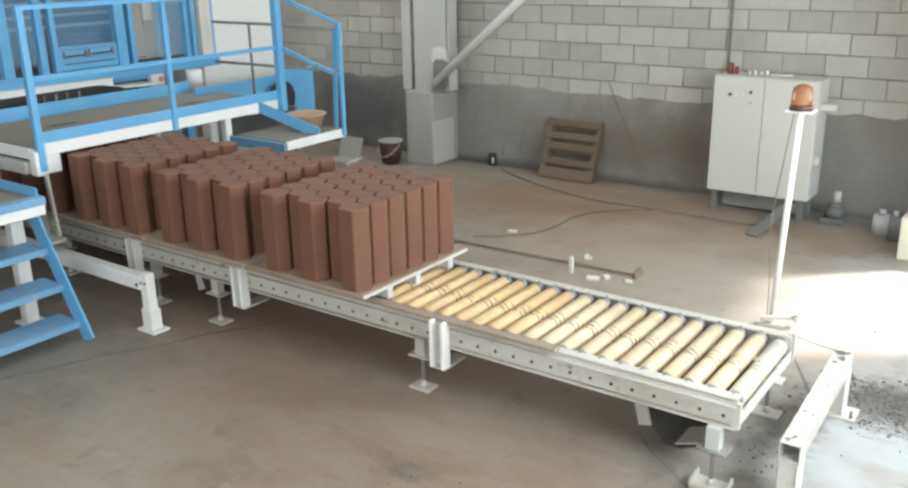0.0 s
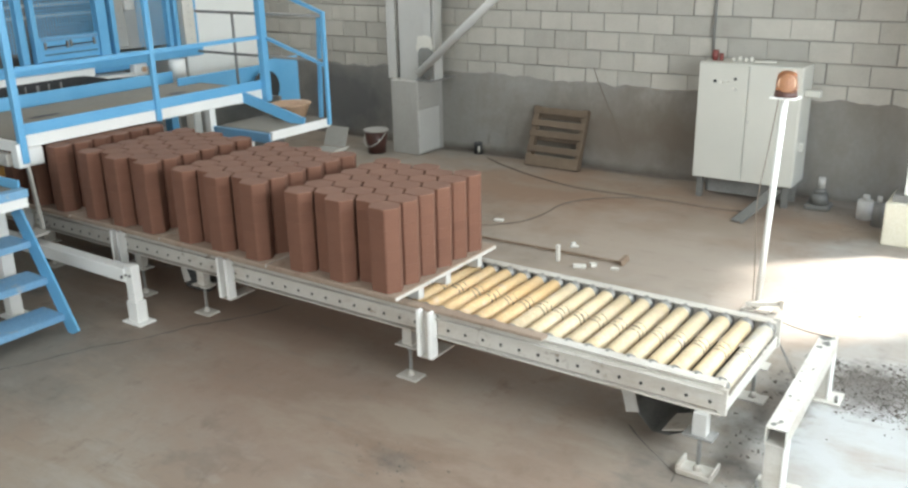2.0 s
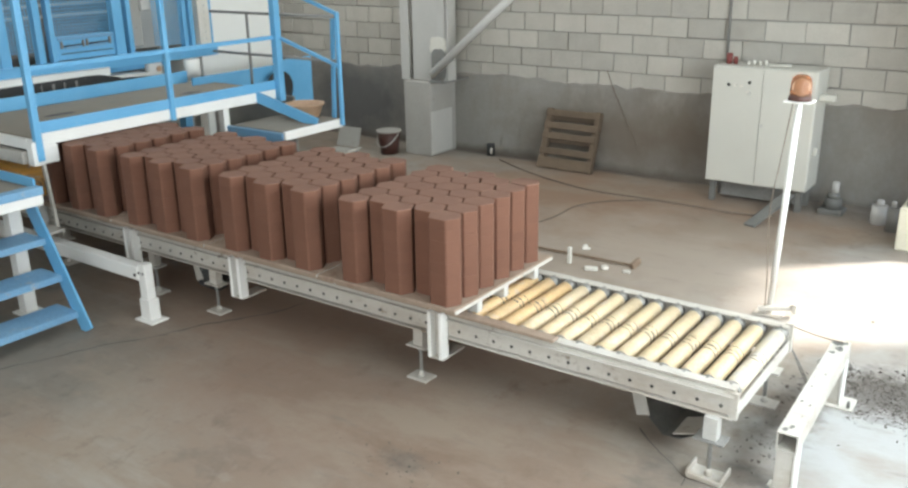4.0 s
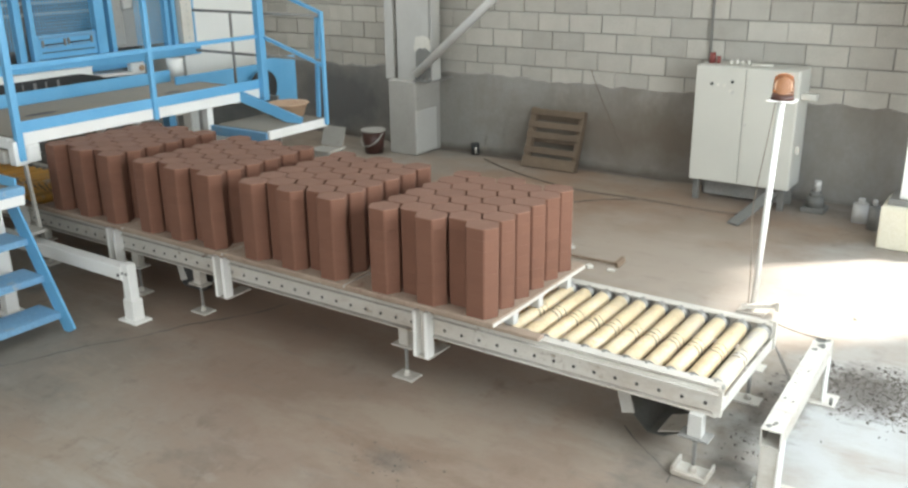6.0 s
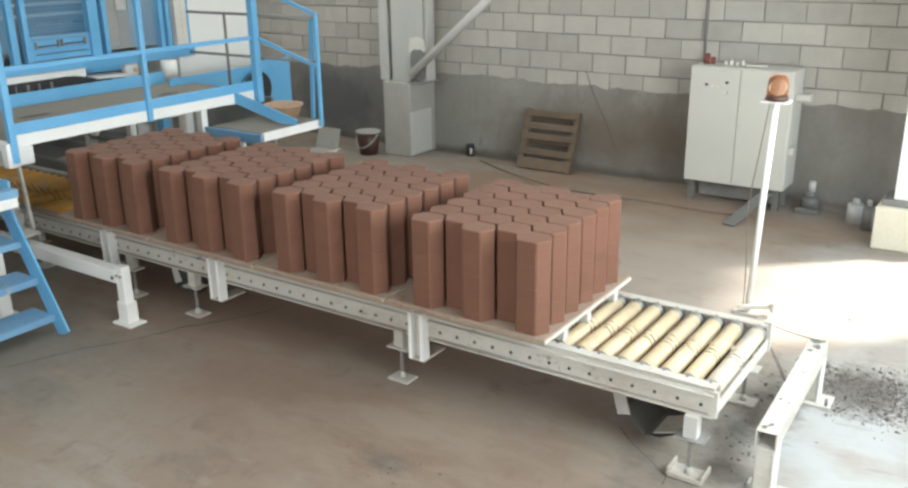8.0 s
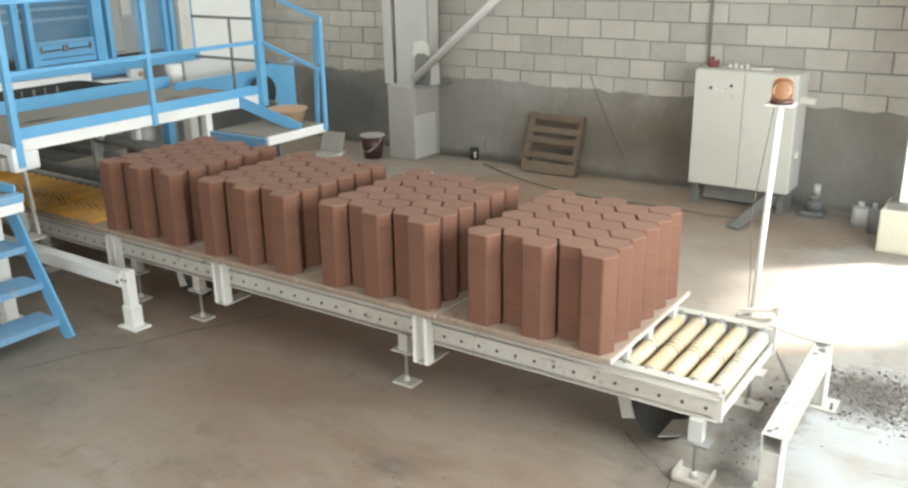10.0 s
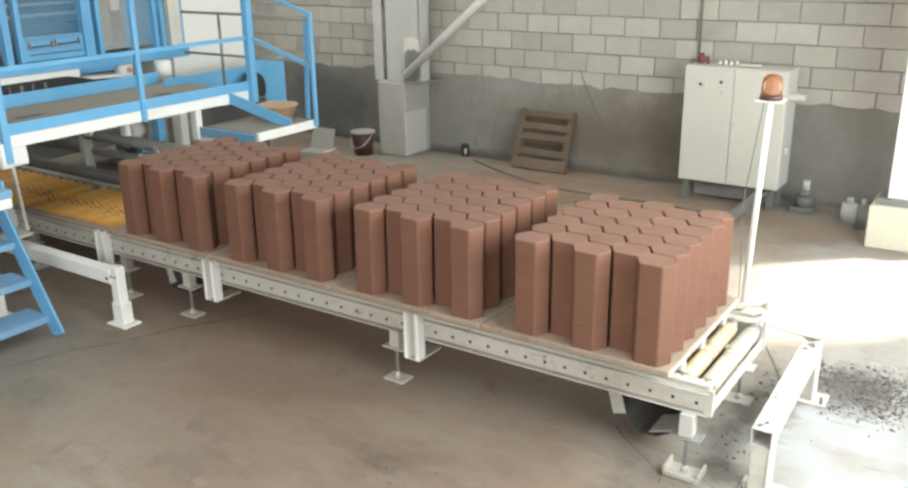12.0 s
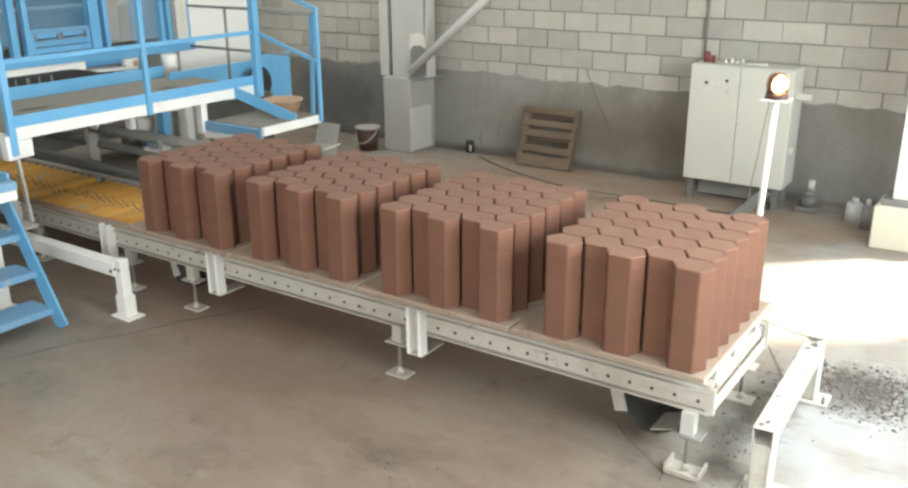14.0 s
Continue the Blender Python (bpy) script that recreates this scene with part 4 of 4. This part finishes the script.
# ---- control cabinet ----
cc = thing("control_cabinet", (-2.48, 8.58, 0), "cream-grey two-door control cabinet on short legs", "cabinet")
body = part("body", b_box(-2.965, -2.0, 8.42, 8.80, 0.21, 1.333, bevel=0.008), PANEL, cc)
for x0, x1 in ((-2.96, -2.487), (-2.481, -2.006)):
    part("door", b_box(x0, x1, 8.402, 8.42, 0.216, 1.325, bevel=0.004), PANEL, cc)
for x, z, m in ((-2.80, 1.165, RUBBER), (-2.74, 1.160, PAPER), (-2.68, 1.158, PAPER), (-2.605, 1.195, RUBBER), (-2.615, 1.105, PAPER), (-2.60, 1.095, GALV)):
    part("button", b_rod((x, 8.402, z), (x, 8.388, z), 0.014, 12), m, cc)
part("lock", b_rod((-2.46, 8.402, 0.80), (-2.46, 8.386, 0.80), 0.014, 10), GALV, cc)
for x in (-2.9, -2.07):
    for y in (8.47, 8.74):
        # legs coloured dark as in the shade under the cabinet
        part("leg", b_box(x - 0.028, x + 0.028, y - 0.025, y + 0.025, 0, 0.21, bevel=0.003), PUMP_GREY, cc)
part("side_box", b_box(-1.998, -1.86, 8.50, 8.58, 1.06, 1.12, bevel=0.006), PANEL, cc)
part("side_hinge", b_box(-1.998, -1.96, 8.50, 8.56, 0.55, 0.62, bevel=0.004), PANEL, cc)
part("cable_plug", b_rod((-2.88, 8.6, 1.333), (-2.88, 8.6, 1.43), 0.03, 12), RED, cc)
part("cable_plug", b_rod((-2.82, 8.6, 1.333), (-2.82, 8.6, 1.40), 0.022, 12), RED, cc)
for k in range(4):
    part("gland", b_rod((-2.70 + 0.055 * k, 8.62, 1.333), (-2.70 + 0.055 * k, 8.62, 1.365 + 0.012 * (k % 2)), 0.016, 10), PAPER, cc)
part("loose_tool", b_rod((-2.48, 8.55, 1.343), (-2.30, 8.62, 1.343), 0.010, 8), PAPER, cc)
part("conduit", b_rod((-3.03, 8.96, 1.1), (-3.03, 8.96, 3.6), 0.013, 10), STEEL, cc)
# grey panel added for the shade under the cabinet
part("kick_frame", b_box(-2.86, -2.1, 8.60, 8.64, 0.03, 0.20), STEEL, cc)
solid("cable_ramp", b_bar((-2.13, 8.36, 0.19), (-2.30, 7.78, 0.012), 0.11, 0.016, bevel=0.003), PUMP_GREY, (-2.25, 8.0, 0), "grey sheet cable cover sloping from the cabinet to the floor", "cable cover")

# ---- warning beacon on its pole ----
BX, BY = -1.55, 5.90
TX = BX + 0.05  # the pole leans a little
pole = thing("beacon_pole", (BX, BY, 0), "white steel pole carrying an amber warning beacon", "pole")
part("tube", b_rod((BX, BY, 0.01), (TX, BY, 1.486), 0.021, 16), WHITE, pole)
part("top_plate", b_box(TX - 0.085, TX + 0.085, BY - 0.07, BY + 0.07, 1.485, 1.497, bevel=0.002), WHITE, pole)
part("base_plate", b_box(BX - 0.09, BX + 0.09, BY - 0.07, BY + 0.07, 0, 0.012), RAIL, pole)
part("side_bar", b_bar((BX - 0.06, BY - 0.06, 0.05), (BX + 0.17, BY + 0.02, 0.075), 0.03, 0.03), RAIL, pole)
part("bar_head", b_box(BX + 0.155, BX + 0.185, BY - 0.02, BY + 0.06, 0.045, 0.11), RAIL, pole)
wire("pole_cable", [(TX - 0.03, BY - 0.04, 1.484), (BX - 0.02, BY - 0.04, 1.1), (BX - 0.06, BY - 0.03, 0.8), (BX - 0.055, BY - 0.03, 0.6), (BX - 0.03, BY - 0.02, 0.3), (BX - 0.03, BY - 0.01, 0.014)], 0.0035, CABLE, "thin dark cable hanging beside the beacon pole", "cable")
beacon = thing("warning_beacon", (TX, BY, 1.497), "amber rotating warning beacon on a dark base", "beacon")
part("base", b_rod((TX, BY, 1.497), (TX, BY, 1.53), 0.074, 24, 0.068), MAROON, beacon, "dark red base")
bm = fresh()
prof = [(0.066, 1.53), (0.064, 1.608), (0.057, 1.64), (0.035, 1.657), (0.004, 1.662)]
rings = [[bm.verts.new((TX + r * math.cos(6.2832 * k / 24), BY + r * math.sin(6.2832 * k / 24), z)) for k in range(24)] for r, z in prof]
for a, b in zip(rings, rings[1:]):
    for k in range(24):
        bm.faces.new((a[k], a[(k + 1) % 24], b[(k + 1) % 24], b[k])).smooth = True
part("lens", bm, AMBER, beacon, "amber ribbed lens").visible_shadow = False
rotor = new("rotor")
rotor.parent = beacon
rotor.location = (0, 0, 0.09)
bm = fresh()
dish = []
for i in range(5):
    a = (i / 4) * 1.1
    r, d = 0.052 * math.sin(a) / math.sin(1.1), 0.03 * (1 - math.cos(a)) / (1 - math.cos(1.1))
    dish.append([bm.verts.new((r * math.cos(6.2832 * k / 16), 0.028 - d, r * math.sin(6.2832 * k / 16))) for k in range(16)] if i else [bm.verts.new((0, 0.028, 0))])
for a, b in zip(dish, dish[1:]):
    for k in range(16):
        f = list(dict.fromkeys([a[k % len(a)], a[(k + 1) % len(a)], b[(k + 1) % 16], b[k]]))
        bm.faces.new(f)
me = mesh_of("reflector", bm, LAMP_GLOW)
o = new("reflector", me)
o.parent = rotor
bm = fresh()
rod(bm, (0, 0.034, 0), (0, 0.046, 0), 0.056, 16)
rod(bm, (0, 0.036, 0), (0, -0.016, 0), 0.056, 16, caps=False)
o = new("reflector_back", mesh_of("reflector_back", bm, CLAY))
o.parent = rotor

# ---- leaning wooden pallet ----
pal = thing("wooden_pallet", (-4.72, 8.72, 0), "small weathered wooden pallet leaning against the wall", "pallet")
tilt = pose(-4.72, 8.70, 0.008, -20, 0, 0)


def tilted(x0, x1, y0, y1, z0, z1):
    bm = b_box(x0, x1, y0, y1, z0, z1, bevel=0.004)
    bmesh.ops.transform(bm, matrix=tilt, verts=bm.verts)
    return bm


for z in (0.0, 0.16, 0.335, 0.455, 0.60):
    h2 = 0.125 if z < 0.1 else 0.075
    part("slat", tilted(-0.34, 0.34, -0.018, 0.0, z, z + h2), WOOD, pal)
for x in (-0.34, 0.27):
    part("bearer", tilted(x, x + 0.07, 0.001, 0.075, 0, 0.69), WOOD, pal)
for z in (0.02, 0.30, 0.56):
    part("back_slat", tilted(-0.33, 0.33, 0.076, 0.092, z, z + 0.09), WOOD, pal)

# ---- bucket, can, box, bottles ----
bk = thing("bucket", (-6.98, 8.36, 0), "dark maroon bucket with pale rim and handle", "bucket")
bm = fresh()
rod(bm, (-6.98, 8.36, 0.0), (-6.98, 8.36, 0.27), 0.11, 22, 0.145)
part("pail", bm, MAROON, bk)
part("rim", b_rod((-6.98, 8.36, 0.27), (-6.98, 8.36, 0.29), 0.155, 22), CONCRETE, bk, "pale cement-crusted rim")
hb = fresh()
for k in range(8):
    a0, a1 = math.pi * k / 8, math.pi * (k + 1) / 8
    bar(hb, (-6.98 + 0.15 * math.cos(a0), 8.36 - 0.155 * math.sin(a0), 0.26 - 0.16 * math.sin(a0)), (-6.98 + 0.15 * math.cos(a1), 8.36 - 0.155 * math.sin(a1), 0.26 - 0.16 * math.sin(a1)), 0.012, 0.012)
part("handle", hb, CONCRETE, bk)
pb = thing("open_carton", (-7.25, 7.75, 0), "crumpled pale carton with open lid", "box")
part("carton_body", b_box(-7.42, -7.08, 7.66, 7.9, 0, 0.13, bevel=0.01), CONCRETE, pb)
part("lid", b_bar((-7.28, 7.92, 0.13), (-7.28, 8.00, 0.36), 0.34, 0.012, up=(0, 1, 0)), CONCRETE, pb)
part("flap", b_bar((-7.0, 7.6, 0.15), (-6.86, 7.65, 0.20), 0.22, 0.01), PAPER, pb)
can = thing("small_can", (-5.84, 8.92, 0), "small dark can with a pale label by the wall", "can")
part("tin", b_rod((-5.84, 8.92, 0), (-5.84, 8.92, 0.14), 0.05, 16), RUBBER, can)
part("label_band", b_rod((-5.805, 8.875, 0.03), (-5.795, 8.865, 0.10), 0.014, 8), PAPER, can)
pump = thing("small_pump", (-1.78, 8.62, 0), "small dusty grey pump with a bright cap", "pump")
part("pump_base", b_box(-1.90, -1.68, 8.52, 8.72, 0, 0.05, bevel=0.01), PUMP_GREY, pump)
part("pump_body", b_rod((-1.79, 8.62, 0.05), (-1.79, 8.62, 0.15), 0.09, 18, 0.075), PUMP_GREY, pump)
part("pump_head", b_rod((-1.79, 8.62, 0.15), (-1.79, 8.62, 0.20), 0.06, 16, 0.05), PUMP_GREY, pump)
part("cap", b_rod((-1.78, 8.62, 0.20), (-1.78, 8.62, 0.30), 0.032, 14), GALV, pump, "bright metal cap")
for x, y, z, r, m, lab in ((-1.36, 8.5, 0.17, 0.05, GALV, "pale plastic jug on the floor"), (-1.22, 8.32, 0.22, 0.035, STEEL, "grey cylinder on the floor")):
    jug = thing("jug", (x, y, 0), lab, "jug")
    part("jug_body", b_rod((x, y, 0), (x, y, z), r * 1.5, 16, r * 1.4), m, jug)
    part("jug_cap", b_rod((x, y, z), (x, y, z + 0.05), r * 0.6, 12), GALV, jug)

# ---- bar and litter behind the conveyor ----
fb = thing("floor_bar", (-3.5, 6.2, 0), "long thin rusty steel bar lying on the floor", "bar")
part("shaft", b_bar((-4.6, 6.19, 0.018), (-2.72, 6.24, 0.018), 0.016, 0.016), RUST, fb)
part("end_stub", b_bar((-2.72, 6.20, 0.02), (-2.70, 6.29, 0.05), 0.03, 0.05), RUST, fb)
for (x, y, w, d, h2, a) in ((-3.20, 6.05, 0.03, 0.03, 0.14, 5), (-3.24, 6.42, 0.07, 0.03, 0.02, 30), (-3.28, 6.48, 0.04, 0.03, 0.02, 70), (-2.98, 6.0, 0.10, 0.04, 0.03, 20), (-2.90, 6.08, 0.05, 0.05, 0.03, 50), (-4.18, 6.72, 0.09, 0.05, 0.02, 10), (-2.72, 6.10, 0.06, 0.03, 0.02, 10)):
    bm = b_box(-w / 2, w / 2, -d / 2, d / 2, 0, h2, bevel=0.004)
    o = tagged(new("litter_scrap", mesh_of("litter_scrap", bm, PAPER)), "small pale scrap lying on the concrete floor", "scrap", "floor scraps")
    o.matrix_basis = pose(x, y, 0, 0, 0, a)


def crumbs():
    """Dark crumbs of spilt concrete, thickest by the stop beam."""
    rnd = random.Random(11)
    bm = fresh()
    heaps = [(rnd.gauss(-0.58, 0.17), rnd.gauss(5.12, 0.22)) for k in range(26)]
    for i in range(2300):
        u = rnd.random()
        if u < 0.84:
            hx, hy = heaps[rnd.randrange(len(heaps))]
            x, y = rnd.gauss(hx, 0.075), rnd.gauss(hy, 0.085)
        elif u < 0.95:
            x, y = rnd.gauss(-1.0, 0.11), rnd.gauss(4.55, 0.45)
        else:
            x, y = rnd.gauss(-2.5, 0.13), rnd.gauss(3.0, 0.09)
        s = rnd.uniform(0.003, 0.008) * (1.9 if rnd.random() < 0.2 else 1)
        if u >= 0.95:
            s *= 0.6
        if -0.9 < x < -0.77 and 3.7 < y < 4.95:
            continue
        m = pose(x, y, s * 0.35, rnd.uniform(0, 40), rnd.uniform(0, 40), rnd.uniform(0, 360)) @ Matrix.Diagonal((s * rnd.uniform(1, 2.0), s, s * 0.5, 1))
        pts = [bm.verts.new(m @ Vector(p)) for p in ((1, 0, 0), (-0.5, 0.9, 0), (-0.5, -0.9, 0), (0, 0, 1))]
        for f in ((0, 1, 2), (0, 1, 3), (1, 2, 3), (2, 0, 3)):
            bm.faces.new([pts[k] for k in f])
    return bm


solid("concrete_crumbs", crumbs(), CRUMB, (-0.8, 5.0, 0), "dark crumbs of spilt concrete scattered on the floor", "crumbs", kind="stuff")

# ---- boards with paver stacks ----
PITCH = 1.04
FRONT_0 = -3.265
SPEED = 0.1674
BOARD_LONG = 1.020
BOARD_Y0, BOARD_Y1 = 3.605, 4.675
TOP = 0.598
board = thing("production_board", (0, 4.14, 0.4925), "dusty steel production board on runners, carrying paver stacks", "board", "boards on the conveyor")
deck = b_box(-BOARD_LONG, 0, BOARD_Y0, BOARD_Y1, 0.568, TOP, bevel=0.004)
part("deck", deck, BOARD, board)
for y in (3.87, 4.15, 4.50):
    part("runner", b_box(-BOARD_LONG + 0.02, -0.012, y - 0.025, y + 0.025, 0.4928, 0.5675, bevel=0.004), GALV, board)
part("front_edge", b_box(-0.003, 0.004, BOARD_Y0 + 0.005, BOARD_Y1 - 0.005, 0.572, 0.590), RAIL, board)

HEX_P, HEX_W, HEX_A, COL = 0.167, 0.200, 0.110, 0.162
LAYER, LAYERS = 0.0625, 8


def paver_mesh(seed, top=False):
    rnd = random.Random(seed)
    bm = fresh()
    p, w, a = HEX_P * 0.5 - 0.0060, HEX_W * 0.5 - 0.002, HEX_A * 0.5
    # neighbours touch along one slant and stand apart along the other two sides
    d = Vector((p, -(w - a))).normalized() * 0.0048
    six = [Vector(q) for q in ((a + d.x, -p), (w + d.x * 0.35, d.y * 0.2), (a, p), (-a - d.x, p), (-w - d.x * 0.35, -d.y * 0.2), (-a, -p))]
    out = []
    for i, q in enumerate(six):
        for other in (six[i - 1], six[(i + 1) % 6]):
            out.append(q + (other - q).normalized() * 0.0055)
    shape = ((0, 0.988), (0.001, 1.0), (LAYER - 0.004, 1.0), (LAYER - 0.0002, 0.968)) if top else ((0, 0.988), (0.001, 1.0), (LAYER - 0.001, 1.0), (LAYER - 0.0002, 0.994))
    rows = []
    for z, k in shape:
        rows.append([bm.verts.new((q.x * k + rnd.uniform(-0.0003, 0.0003), q.y * k + rnd.uniform(-0.0003, 0.0003), z)) for q in out])
    n = len(out)
    for j, (r0, r1) in enumerate(zip(rows, rows[1:])):
        for i in range(n):
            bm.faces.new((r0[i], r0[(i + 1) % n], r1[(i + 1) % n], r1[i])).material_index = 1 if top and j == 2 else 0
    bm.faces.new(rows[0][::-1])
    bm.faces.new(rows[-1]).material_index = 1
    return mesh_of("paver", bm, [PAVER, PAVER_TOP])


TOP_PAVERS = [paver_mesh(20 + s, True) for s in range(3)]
PAVERS = [paver_mesh(s) for s in range(5)]


def paver_stack(seed):
    rnd = random.Random(seed * 13 + 1)
    s = thing("paver_stack", (0, 0, 0), "tall stack of fresh brown hexagonal concrete pavers on a board", "paver stack", "paver stacks")
    for k in range(LAYERS):
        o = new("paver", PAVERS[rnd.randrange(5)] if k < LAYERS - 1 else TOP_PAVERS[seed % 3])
        o.parent = s
        o.matrix_basis = pose(rnd.uniform(-0.0006, 0.0006), rnd.uniform(-0.0005, 0.0005), k * LAYER, 0, 0, rnd.choice((0, 180)) + rnd.uniform(-0.15, 0.15))
    return s


PROTOS = [paver_stack(k) for k in range(4)]
MOVING = []
used = 0
spots = []
for c in range(5):
    for r in range(6 if c % 2 == 0 else 5):
        spots.append((-0.022 - HEX_W / 2 - (4 - c) * COL, 3.695 + HEX_P * r + (HEX_P / 2 if c % 2 else 0)))
for b in range(4):
    carrier = board if b == 0 else copy_thing(board, pose(0, 4.14, 0.4925))
    MOVING.append((carrier, -b * PITCH, 4.14, 0.4925))
    rnd = random.Random(100 + b)
    for x, y in spots:
        s = PROTOS[used] if used < 4 else copy_thing(PROTOS[rnd.randrange(4)], pose(0, 0, 0))
        used += 1
        MOVING.append((s, x - b * PITCH + rnd.uniform(-0.0015, 0.0015), y + rnd.uniform(-0.001, 0.001), TOP))

# ---- the wall's blocks ----
BLOCK_L, COURSE = 0.391, 0.2


def block_mesh(seed, long, low=0.0):
    rnd = random.Random(seed)
    bm = fresh()
    box(bm, -long / 2, long / 2, -0.003 - rnd.uniform(0, 0.004), 0.03, low, COURSE - 0.011)
    bmesh.ops.bevel(bm, geom=[e for e in bm.edges if all(v.co.y < 0.01 for v in e.verts)], offset=0.004, segments=1, affect="EDGES")
    for v in bm.verts:
        v.co.x += rnd.uniform(-0.0025, 0.0025)
        v.co.z += rnd.uniform(-0.002, 0.002)
    return mesh_of("block", bm, BLOCK)


BLOCKS = [block_mesh(k, BLOCK_L - (0.011 if k < 5 else 0.003)) for k in range(6)]
for row in range(8):
    z = 0.908 + row * COURSE + 0.0055
    shift = (-4.462, -4.284, -4.462, -4.25, -4.44, -4.26)[row % 6]
    k0 = math.ceil((WEST + 1.2 - shift) / BLOCK_L)
    k1 = math.floor((0.05 - shift) / BLOCK_L)
    for k in range(k0, k1):
        o = new("block", BLOCKS[random.randrange(6)])
        o.parent = wall_north
        o.location = Vector((shift + (k + 0.5) * BLOCK_L + random.uniform(-0.004, 0.004), WALL_Y, z + random.uniform(-0.003, 0.003))) - wall_north.location


# ---- what moves ----
def motions():
    stop_at = 12.96
    times = [0, 1, 2, 3, 4, 5, 6, 7, 8, 9, 10, 11, 12, 12.5, 12.8, 12.9, 13.0, 13.1, 13.2, 13.5, 14]

    def travelled(t):
        if t <= 12.8:
            return SPEED * t
        u = min((t - 12.8) / 0.3, 1)
        return SPEED * 12.8 + SPEED * 0.3 * (u - u * u / 2)

    for ob, x, y, z in MOVING:
        walk(ob, [(t, pose(FRONT_0 + travelled(t) + x, y, z)) for t in times])
    ticks = [0.3 * k for k in range(44)] + [13.1, 14]
    for ob, first in ROLLERS:
        here = ob.location.copy()
        walk(ob, [(t, pose(*here, 0, first + math.degrees(travelled(t) / ROLL_R), 0)) for t in ticks])
    spin = [(12.667 + k / 30, 14.7 + 1512 * (12.667 + k / 30 - 13.5)) for k in range(41)]
    walk(rotor, [(t, pose(0, 0, 0.09, 0, 0, a)) for t, a in [(0, spin[0][1]), (12.6, spin[0][1])] + spin])


motions()
